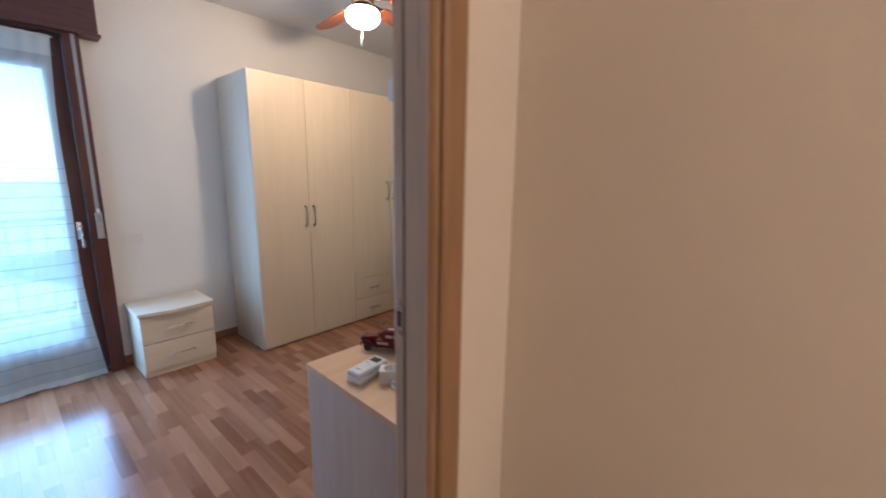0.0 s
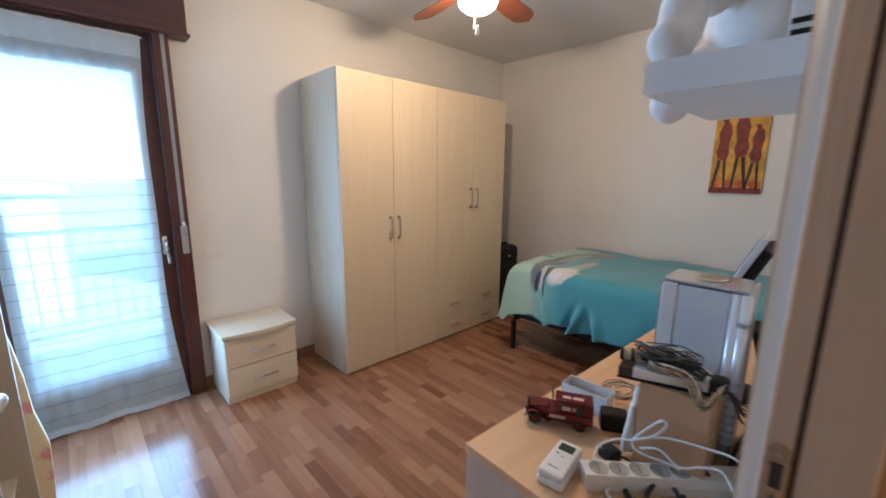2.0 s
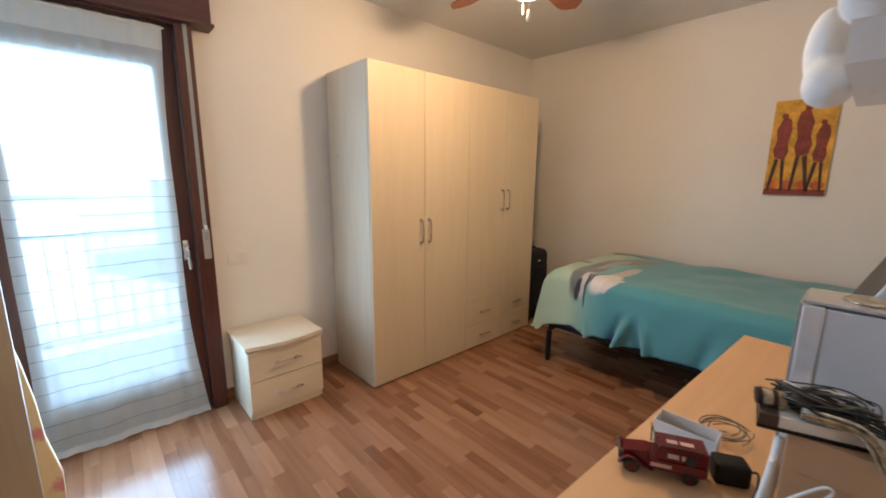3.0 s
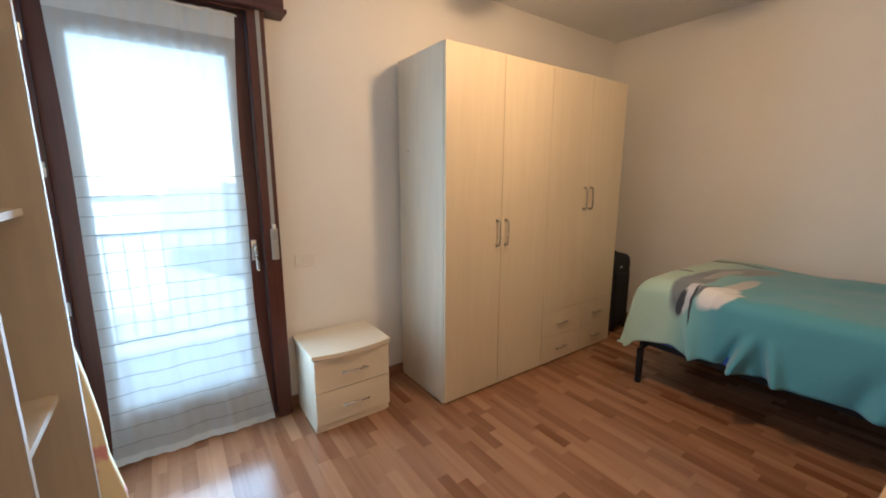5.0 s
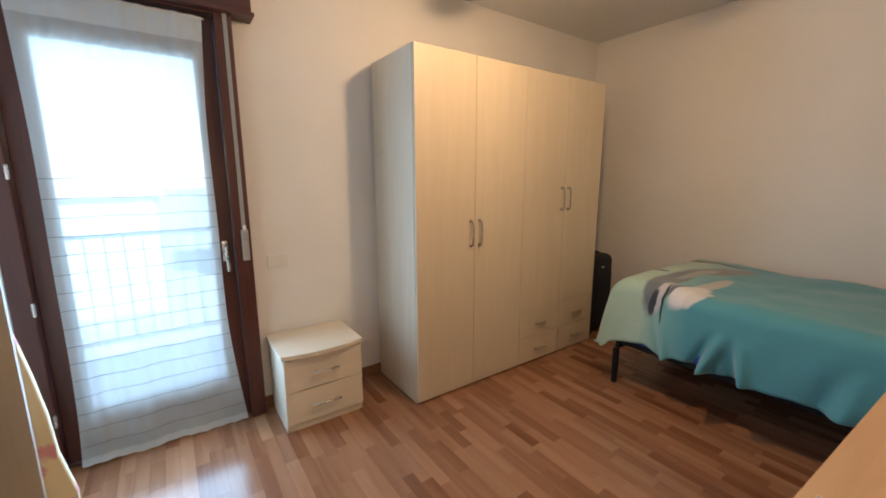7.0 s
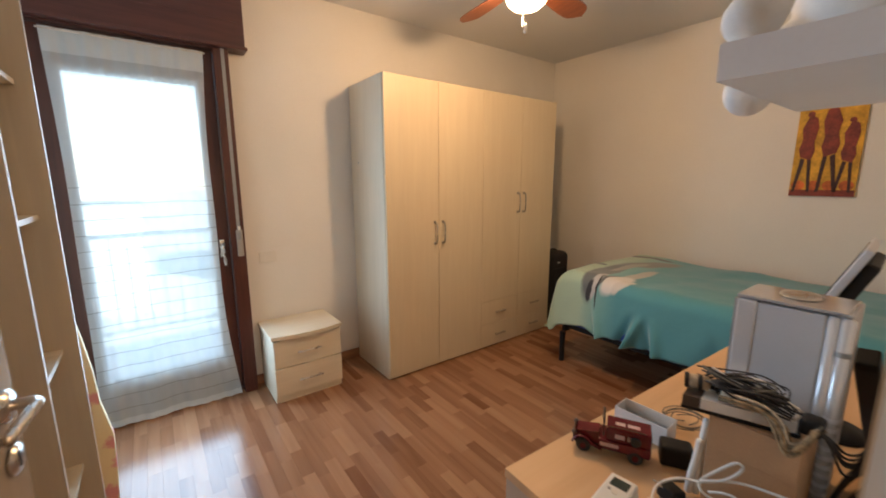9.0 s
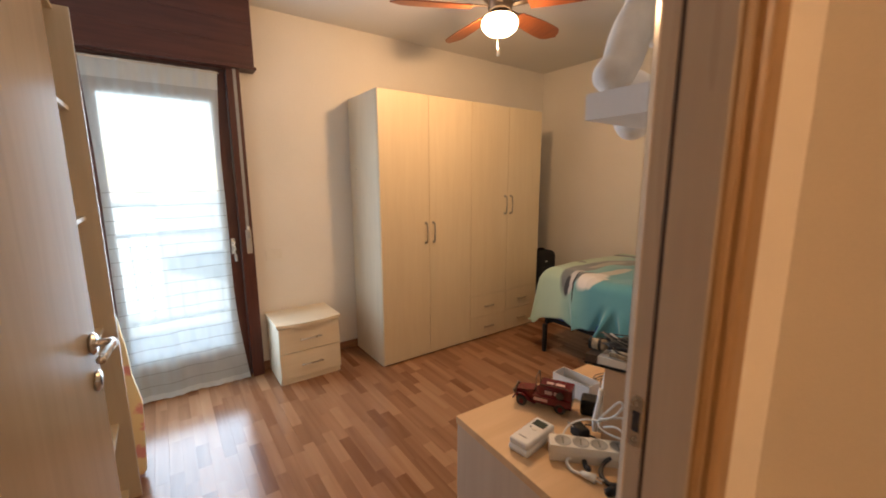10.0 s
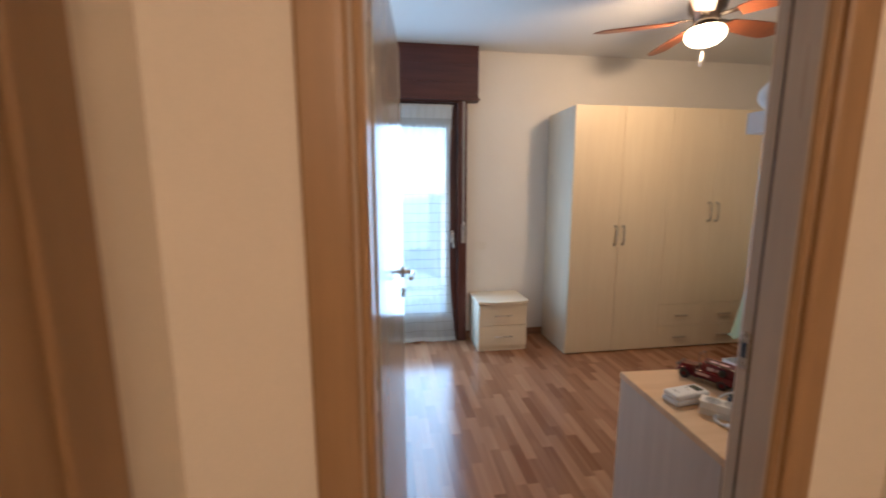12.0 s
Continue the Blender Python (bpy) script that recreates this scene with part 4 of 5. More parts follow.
# ---- desk ----
def build_desk():
    d = thing("desk", (-1.03, 1.135, 0), "beech laminate desk cluttered with cables and gadgets, along the wall", "desk", turn=-2.8)
    x0, x1, y0, y1, h = -1.03, -0.49, 1.135, 2.69, 0.745
    part("top", box(x0, x1, y0, y1, h - 0.026, h, 0.002), M_DESK, d)
    part("side_panel", box(x0 + 0.004, x1 - 0.01, y0 + 0.002, y0 + 0.026, 0, h - 0.026, 0.001), M_DESKSIDE, d, "paler side panel")
    part("side_panel", box(x0 + 0.004, x1 - 0.01, y1 - 0.026, y1 - 0.002, 0, h - 0.026, 0.001), M_DESKSIDE, d, "paler side panel")
    part("back_panel", box(x1 - 0.06, x1 - 0.044, y0 + 0.026, y1 - 0.026, 0.25, h - 0.026, 0.001), M_DESKSIDE, d)


build_desk()


# ---- wall shelf, plush bear, picture, wall plate ----
def build_shelf():
    s = thing("wall_shelf", (XE, 1.5, 1.66), "thick white lacquered floating wall shelf above the desk", "shelf")
    part("board", prism([(-0.682, 1.252), (east_face(1.252) - 0.001, 1.252), (east_face(1.76) - 0.001, 1.76), (-0.682, 1.76)], "z", 1.655, 1.715, bevel=0.003), M_LACQ, s)
    for y in (1.35, 1.66):
        part("bracket", box(-0.44, east_face(y - 0.02) - 0.0005, y - 0.02, y + 0.02, 1.64, 1.655, 0.001), M_LACQ, s)


def build_bear():
    """One plain plush shape: seated body, head, arms and two legs that hang over the shelf's front."""
    b = ball((-0.555, 1.625, 1.900), (0.135, 0.130, 0.186))
    ball((-0.545, 1.63, 2.12), (0.105, 0.12, 0.105), bm=b)
    ball((-0.64, 1.625, 2.095), (0.05, 0.055, 0.045), bm=b)
    for s in (-1, 1):
        ball((-0.53, 1.62 + s * 0.095, 2.185), (0.025, 0.04, 0.04), bm=b)
        ball((-0.60, 1.62 + s * 0.16, 1.94), (0.05, 0.05, 0.11), (0, 24, s * 12), bm=b)
    ball((-0.658, 1.372, 1.840), (0.047, 0.054, 0.145), (-24, 0, 0), bm=b)
    ball((-0.662, 1.322, 1.764), (0.048, 0.046, 0.044), (-24, 0, 0), bm=b)
    ball((-0.645, 1.45, 1.975), (0.055, 0.09, 0.06), (20, 0, 0), bm=b)
    ball((-0.665, 1.59, 1.768), (0.075, 0.050, 0.050), (0, -10, 0), bm=b)
    ball((-0.728, 1.555, 1.745), (0.040, 0.056, 0.085), bm=b)
    ball((-0.716, 1.525, 1.676), (0.045, 0.064, 0.050), bm=b)
    ob = single("plush_bear", b, M_PLUSH, "white plush bear sitting on the wall shelf", "plush toy", smooth=True)
    rm = ob.modifiers.new("one_skin", "REMESH")
    rm.mode, rm.voxel_size, rm.use_smooth_shade = "VOXEL", 0.010, True
    sm = ob.modifiers.new("soft", "SMOOTH")
    sm.factor, sm.iterations = 0.6, 6


def build_picture():
    p = thing("picture", (-1.03, YN, 1.72), "small unframed canvas with tall red-brown shapes on yellow", "picture")
    x0, x1, z0, z1, y = -1.205, -0.865, 1.372, 2.045, YN - 0.022
    m_ground = mat("ochre_paint", (0.62, 0.33, 0.035), 0.7, vary=0.35, scale=9, fine=60, bump=0.2)
    m_fig = mat("red_brown_paint", (0.21, 0.035, 0.022), 0.65, vary=0.35, scale=22, fine=90, bump=0.15)
    part("canvas", box(x0, x1, y, YN - 0.001, z0, z1, 0.002), m_ground, p)
    part("ground_band", box(x0 + 0.001, x1 - 0.001, y - 0.0015, y, z0 + 0.001, z0 + 0.045), m_fig, p, "dark red band along the foot")

    m_legs = mat("dark_brown_paint", (0.05, 0.018, 0.014), 0.65, vary=0.3, scale=30, fine=90, bump=0.15)
    m_glow = mat("orange_paint", (0.55, 0.13, 0.03), 0.7, vary=0.4, scale=14, fine=60, bump=0.2)
    for k in range(4):
        u = x0 + 0.045 + 0.083 * k
        b = prism([(u + 0.038 * math.cos(a), z0 + 0.075 + 0.035 * math.sin(a)) for a in [math.tau * q / 14 for q in range(14)]], "y", y - 0.0009, y)
        part("ground_patch", b, m_glow, p, "soft orange-red patch")
    body = [(-0.030, 0.22), (0.020, 0.20), (0.034, 0.26), (0.026, 0.31), (0.038, 0.40), (0.028, 0.46), (0.008, 0.475), (-0.014, 0.465), (-0.036, 0.40), (-0.028, 0.33), (-0.040, 0.27)]
    legs = [[(-0.050, 0.0), (-0.036, 0.0), (-0.006, 0.205), (-0.026, 0.215)], [(0.020, 0.0), (0.034, 0.0), (0.022, 0.205), (0.004, 0.205)]]
    for cx, s, fl in ((x0 + 0.070, 1.10, 1), (x0 + 0.182, 1.20, -1), (x0 + 0.282, 0.98, 1)):
        def flat(pts, front):
            return prism([(cx + fl * u * s * 1.05, z0 + 0.03 + v * s) for u, v in pts], "y", y - front, y - 0.0012)
        f = part("figure_shape", flat(body, 0.0042), m_fig, p, "plain tall red-brown shape")
        for lg in legs:
            part("leg_shape", flat(lg, 0.0036), m_legs, f, "thin dark stroke")
        part("top_shape", rod((cx - fl * 0.005 * s, y - 0.004, z0 + 0.03 + 0.485 * s), (cx - fl * 0.005 * s, y - 0.0012, z0 + 0.03 + 0.485 * s), 0.018 * s, n=14), m_fig, f)


def build_wall_plate():
    t = thing("wall_outlet", (XW, 1.10, 0.95), "flat ivory wall plate with three modules", "outlet")
    x = XW
    part("plate", box(x, x + 0.008, 1.045, 1.165, 0.905, 0.985, 0.003), M_PLATE, t)
    for i in range(3):
        part("module", box(x + 0.008, x + 0.0105, 1.063 + i * 0.029, 1.089 + i * 0.029, 0.922, 0.968, 0.001), M_PLATE, t)


build_shelf()
build_bear()
build_picture()
build_wall_plate()


# ---- ceiling fan ----
def build_fan():
    cx, cy = -1.91, 2.13
    f = thing("ceiling_fan", (cx, cy, ZC), "ceiling fan with five reddish wooden blades and a lit opal globe", "ceiling fan")
    part("canopy", lathe([(0, 0), (0.065, 0), (0.062, -0.02), (0.035, -0.05), (0.014, -0.06), (0.014, -0.075)], (cx, cy, ZC - 0.001)), M_BRONZE, f, smooth=True)
    part("motor", lathe([(0.014, 2.69), (0.06, 2.685), (0.098, 2.66), (0.105, 2.60), (0.098, 2.555), (0.075, 2.54), (0.07, 2.50), (0.062, 2.488), (0, 2.487)], (cx, cy, 0)), M_BRONZE, f, smooth=True)
    part("switch_housing", lathe([(0, 2.488), (0.06, 2.488), (0.062, 2.47), (0.072, 2.462), (0.074, 2.452), (0, 2.452)], (cx, cy, 0)), M_BRONZE, f, smooth=True)
    g = part("globe", lathe([(0.07, 2.462), (0.092, 2.456), (0.106, 2.436), (0.108, 2.416), (0.098, 2.390), (0.070, 2.367), (0.033, 2.355), (0, 2.353)], (cx, cy, 0)), M_GLOBE, f, "lit opal glass globe", True)
    g.visible_shadow = False
    for i in range(5):
        a = radians(-116.5 + 72 * i)
        m = Matrix.Translation((cx, cy, 0)) @ Matrix.Rotation(a, 4, "Z")
        o = []
        for k in range(15):
            u = k / 14
            o.append((0.17 + 0.46 * u, 0.047 + 0.026 * math.sin(u * math.pi * 0.72) - (0.0 if u < 0.8 else 0.062 * ((u - 0.8) / 0.2) ** 2.2)))
        outline = o + [(0.638, 0.0)] + [(x, -y) for x, y in reversed(o)]
        b = prism(outline, "z", -0.0035, 0.0035, bevel=0.0015)
        b.transform(m @ Matrix.Translation((0, 0, 2.503)) @ Matrix.Rotation(radians(-12), 4, "X"))
        bl = part("blade", b, M_BLADE, f, "red-brown wooden blade")
        b = box(0.075, 0.20, -0.018, 0.018, -0.004, 0.004, 0.003)
        ball((0.19, 0, 0), (0.035, 0.032, 0.005), bm=b)
        b.transform(m @ Matrix.Translation((0, 0, 2.513)) @ Matrix.Rotation(radians(-12), 4, "X"))
        part("blade_arm", b, M_BRONZE, bl, "dark metal blade arm", True)
    for (dx, dy, z, kn) in ((0.045, -0.05, 2.275, 0.011), (-0.055, 0.035, 2.35, 0.006)):
        c = tube([(cx + dx, cy + dy, 2.46), (cx + dx * 1.02, cy + dy, 2.40), (cx + dx, cy + dy, z)], 0.0016, n=6)
        ch = part("pull_chain", c, M_STEEL, f, "thin metal pull chain")
        part("pull_knob", lathe([(0, 0.0), (kn * 0.45, -0.002), (kn * 0.6, -0.015), (kn, -0.04), (kn * 0.9, -0.05), (0, -0.055)], (cx + dx, cy + dy, z), n=14), M_IVORY, ch, "pale pull knob", True)


build_fan()


# ---- desk clutter ----
ZD = 0.7455


def turned(b, x, y, z, a):
    b.transform(pose(x, y, z, 0, 0, a))
    return b


def build_remote():
    x, y, a = -0.789, 1.234, 7.0
    t = thing("remote_control", (x, y, ZD), "chunky white air-conditioner remote control with a small grey display", "remote control")
    part("holder", turned(box(-0.034, 0.034, -0.072, 0.074, 0.0, 0.020, 0.009, seg=4), x, y, ZD, a), M_WHITEPL, t)
    body = part("body", turned(box(-0.032, 0.032, -0.070, 0.072, 0.0202, 0.041, 0.009, seg=4), x, y, ZD, a), M_WHITEPL, t)
    part("display", turned(box(-0.020, 0.020, 0.026, 0.056, 0.041, 0.0422, 0.0005), x, y, ZD, a), M_SCREEN, body, "dark grey display")
    part("button", turned(rod((0.0, 0.008, 0.041), (0.0, 0.008, 0.0428), 0.007, n=16), x, y, ZD, a), M_IVORY, body)
    part("button", turned(rod((-0.014, 0.012, 0.041), (-0.014, 0.012, 0.0424), 0.004, n=12), x, y, ZD, a), M_GREYPL, body)
    part("brand_mark", turned(box(-0.016, 0.010, -0.046, -0.041, 0.041, 0.0414), x, y, ZD, a), M_GREYPL, body, "small grey mark")


def build_power_strip():
    x, y, a = -0.590, 1.374, 43.0
    t = thing("power_strip", (x, y, ZD), "ivory five-socket power strip with a dark switch", "power strip")
    o = [(-0.031, 0), (0.031, 0), (0.031, 0.022), (0.026, 0.043), (-0.026, 0.043), (-0.031, 0.022)]
    part("housing", turned(prism(o, "x", -0.195, 0.195, bevel=0.003), x, y, ZD, a), M_IVORY, t)
    for i in range(5):
        cx = -0.158 + i * 0.049
        s = part("socket", turned(lathe([(0.0230, 0.0432), (0.0230, 0.0442), (0.0215, 0.0445), (0.0205, 0.0436), (0, 0.0434)], (cx, 0, 0), n=24), x, y, ZD, a), M_SOCKET, t, "round grey socket", True)
        for q in (-0.0095, 0.0, 0.0095):
            part("pin_hole", turned(rod((cx, q, 0.0436), (cx, q, 0.0440), 0.0025, n=8), x, y, ZD, a), M_RUBBER, s)
    part("switch", turned(box(0.083, 0.103, -0.013, 0.013, 0.043, 0.0475, 0.002), x, y, ZD, a), mat("dark_red_switch", (0.10, 0.015, 0.012), 0.3, bump=0), t, "dark red rocker switch")


def build_truck():
    """Old-style toy delivery truck that points to the desk's front."""
    x, y, a = -0.902, 1.418, 208.0
    t = thing("toy_truck", (x, y, ZD), "maroon vintage toy truck with pale lettering bars on the desk", "toy truck")

    def q(b):
        return turned(b, x, y, ZD, a)
    body = part("body", q(box(-0.098, 0.030, -0.036, 0.036, 0.026, 0.052, 0.003)), M_RED, t)
    part("cargo_box", q(box(-0.098, 0.012, -0.033, 0.033, 0.052, 0.088, 0.004)), M_RED, t)
    part("bonnet", q(prism([(0.030, 0.026), (0.092, 0.026), (0.094, 0.046), (0.088, 0.054), (0.030, 0.062)], "y", -0.022, 0.022, bevel=0.003)), M_RED, t)
    part("chassis", q(box(-0.096, 0.092, -0.022, 0.022, 0.014, 0.026, 0.002)), M_BLACK, t)
    part("windscreen_frame", q(tube([(0.018, -0.030, 0.060), (0.020, -0.030, 0.104), (0.022, -0.022, 0.112), (0.022, 0.022, 0.112), (0.020, 0.030, 0.104), (0.018, 0.030, 0.060)], 0.0018, n=6)), M_BRONZE, t, "thin metal windscreen frame")
    part("grille", q(box(0.093, 0.098, -0.018, 0.018, 0.022, 0.054, 0.002)), M_BRONZE, t)
    for s in (-1, 1):
        part("headlight", q(ball((0.094, s * 0.026, 0.048), (0.007, 0.008, 0.008), n=12)), M_BRONZE, t, smooth=True)
        part("mudguard", q(tube([(0.098, s * 0.031, 0.022), (0.086, s * 0.031, 0.040), (0.064, s * 0.031, 0.042), (0.044, s * 0.031, 0.026), (0.020, s * 0.033, 0.020)], 0.007, n=8, flat=0.4)), M_RED, t, smooth=True)
        for wx in (0.068, -0.062):
            w = part("wheel", q(rod((wx, s * 0.024, 0.019), (wx, s * 0.037, 0.019), 0.019, n=20, bevel=0.003)), M_RUBBER, t, "black tyre")
            part("hub", q(rod((wx, s * 0.037, 0.019), (wx, s * 0.0385, 0.019), 0.008, n=14)), M_RED, w)
    for i, (u0, u1) in enumerate(((-0.070, -0.040), (-0.034, -0.010))):
        part("lettering_bar", q(box(u0, u1, 0.0332, 0.0336, 0.062, 0.074)), M_MARK, body, "pale lettering bar")
        part("lettering_bar", q(box(u0, u1, -0.004, 0.010, 0.088, 0.0884)), M_MARK, body, "pale lettering bar")
    part("lettering_bar", q(box(-0.020, 0.026, 0.0362, 0.0366, 0.034, 0.044)), M_MARK, body, "pale lettering bar")
    part("spare_wheel", q(rod((-0.060, 0.033, 0.066), (-0.060, 0.040, 0.066), 0.013, n=18, bevel=0.002)), M_RUBBER, t)
    part("roof_rail", q(tube([(-0.085, 0.028, 0.090), (-0.04, 0.028, 0.0925), (0.005, 0.028, 0.090)], 0.0015, n=6)), M_BRONZE, t)


def build_white_carton():
    x, y = -0.887, 1.577
    t = thing("open_carton", (x, y, ZD), "small open white carton with a dark tray inside", "box")
    w, l, h, k = 0.034, 0.075, 0.062, 0.0016
    for n, b in (("side", box(-l, l, -w, -w + k, 0.002, h)), ("side", box(-l, l, w - k, w, 0.002, h)), ("end", box(-l, -l + k, -w + k, w - k, 0.002, h)), ("end", box(l - k, l, -w + k, w - k, 0.002, h))):
        part(n, turned(b, x, y, ZD, 2.0), M_PAPER, t)
    part("bottom", turned(box(-l, l, -w, w, 0, 0.002), x, y, ZD, 2.0), M_PAPER, t)
    part("tray", turned(box(-l + 0.006, l - 0.02, -w + 0.006, w - 0.006, 0.002, 0.028, 0.003), x, y, ZD, 2.0), M_DARKIN, t, "dark insert")


def build_cardboard():
    t = thing("cardboard_box", (-0.60, 1.47, ZD), "brown cardboard box with pale crumpled paper at its side", "box")
    part("body", box(-0.676, -0.517, 1.407, 1.545, ZD, 0.985, 0.003), M_CARD, t)
    part("flap", box(-0.674, -0.519, 1.401, 1.406, 0.905, 0.984, 0.001), M_CARD, t)
    for pts, r in (([(-0.694, 1.432, ZD + 0.012), (-0.690, 1.424, 0.81), (-0.689, 1.430, 0.88), (-0.687, 1.440, 0.945)], 0.0095),
                   ([(-0.704, 1.420, ZD + 0.013), (-0.700, 1.412, 0.80), (-0.694, 1.416, 0.85), (-0.690, 1.418, 0.90)], 0.008)):
        part("paper_roll", tube(pts, r, n=10), M_PAPER, t, "pale crumpled paper", True)


def build_slab():
    """White device with a dark end on the box, under a bundle of cables."""
    z = 0.9855
    t = thing("flat_device", (-0.63, 1.45, z), "flat white device with a dark end lying on the cardboard box", "device")
    part("base_plate", prism([(-0.722, 1.372), (-0.744, 1.512), (-0.545, 1.520), (-0.530, 1.440)], "z", z, z + 0.007, bevel=0.002), M_BLACK, t, "dark base plate")
    part("end_cap", prism([(-0.721, 1.374), (-0.742, 1.508), (-0.712, 1.510), (-0.690, 1.385)], "z", z + 0.0072, z + 0.031, bevel=0.003), M_DARKEND, t, "dark brown end cap")
    part("body", prism([(-0.6895, 1.386), (-0.711, 1.508), (-0.550, 1.516), (-0.538, 1.442)], "z", z + 0.0072, z + 0.030, bevel=0.003), M_PAPER, t, "white casing")
    zt = z + 0.0325
    c = thing("cable_bundle", (-0.63, 1.44, zt), "tangled bundle of black and brown cables on the flat device", "cables")
    rng = random.Random(11)
    for i in range(26):
        ph, rr = rng.random() * 6.28, 0.026 + rng.random() * 0.026
        cx, cy = -0.640 + rng.uniform(-0.016, 0.024), 1.450 + rng.uniform(-0.012, 0.018)
        pts = [(cx + rr * 1.6 * math.cos(u * 0.9 + ph), cy + rr * 0.62 * math.sin(u * 0.9 + ph), zt + 0.005 + 0.0016 * i + 0.009 * math.sin(u * 1.7 + ph)) for u in range(8)]
        part("cable", tube(pts, 0.0015 + 0.0012 * rng.random(), n=6, steps=6), M_GREYCABLE if i % 5 == 0 else M_IVORY if i % 9 == 3 else M_RUBBER, c, smooth=True)
    for i in range(6):
        d = 0.006 * i
        pts = [(-0.700, 1.420 + d, zt + 0.026 - 0.002 * i), (-0.672, 1.404 + d, zt + 0.034), (-0.630, 1.398 + d * 1.4, zt + 0.022 + 0.003 * i), (-0.585, 1.404 + d * 1.6, zt + 0.018 + 0.004 * i), (-0.545, 1.412 + d * 1.7, zt + 0.012)]
        part("cable", tube(pts, 0.0022, n=6, steps=6), M_RUBBER, c, smooth=True)
    tan = mat("tan_sleeve", (0.27, 0.19, 0.105), 0.85, vary=0.75, scale=55, fine=300, bump=0.5)
    cream = mat("cream_sleeve", (0.50, 0.44, 0.34), 0.85, vary=0.45, scale=60, fine=300, bump=0.4)
    part("roll", rod((-0.733, 1.414, zt + 0.017), (-0.688, 1.430, zt + 0.019), 0.0155, n=18, bevel=0.004), mat("beige_roll", (0.46, 0.36, 0.24), 0.7, vary=0.3, scale=30), c, "beige cable roll", True)
    for u in (0.0, 0.55):
        part("band", rod((-0.735 + 0.045 * u, 1.413 + 0.016 * u, zt + 0.017), (-0.727 + 0.045 * u, 1.416 + 0.016 * u, zt + 0.0175), 0.0172, n=18), M_RUBBER, c, "black band")
    for dy, dz, r, m in ((0, 0, 0.0065, tan), (0.010, 0.007, 0.0055, cream), (-0.006, 0.008, 0.005, tan), (0.018, 0.002, 0.006, tan), (0.006, 0.014, 0.004, cream)):
        w = rng.uniform(-0.006, 0.006)
        pts = [(-0.660, 1.404 + dy, zt + 0.006 + dz), (-0.622 + w, 1.398 + dy, zt + 0.012 + dz), (-0.582, 1.400 + dy - w, zt + 0.010 + dz), (-0.556 + w, 1.390 + dy, zt - 0.006 + dz), (-0.538, 1.384 + dy, zt - 0.038 + dz + w), (-0.520, 1.390 + dy, zt - 0.026 + dz), (-0.503 + w, 1.408 + dy, zt + 0.010 + dz)]
        part("sleeve", tube(pts, r, n=8, flat=0.7), m, c, "tan woven sleeve", True)
    part("plug", box(-0.532, -0.498, 1.408, 1.446, zt - 0.006, zt + 0.028, 0.009, seg=3), M_BLACK, c, "black plug", True)
    for i in range(6):
        a, b = rng.uniform(-0.012, 0.012), rng.uniform(0.0, 0.05)
        pts = [(-0.512, 1.430 + a, zt + 0.01), (-0.490, 1.452 + a, zt - 0.012 - b * 0.3), (-0.470, 1.50 + a, zt - 0.052 - b), (-0.452, 1.56 + a, zt - 0.062 - b), (-0.447 + a * 0.3, 1.64, zt - 0.035 - b), (-0.450, 1.72 + a, zt - 0.075 - b)]
        part("cable", tube(pts, 0.0024, n=6, steps=6), M_RUBBER, c, smooth=True)


M_DARKEND = mat("dark_brown_plastic", (0.07, 0.05, 0.04), 0.45, vary=0.15, bump=0.02)
M_TOP = mat("glossy_grey_top", (0.45, 0.45, 0.46), 0.12, 0.2, vary=0.06, scale=10, bump=0.01)


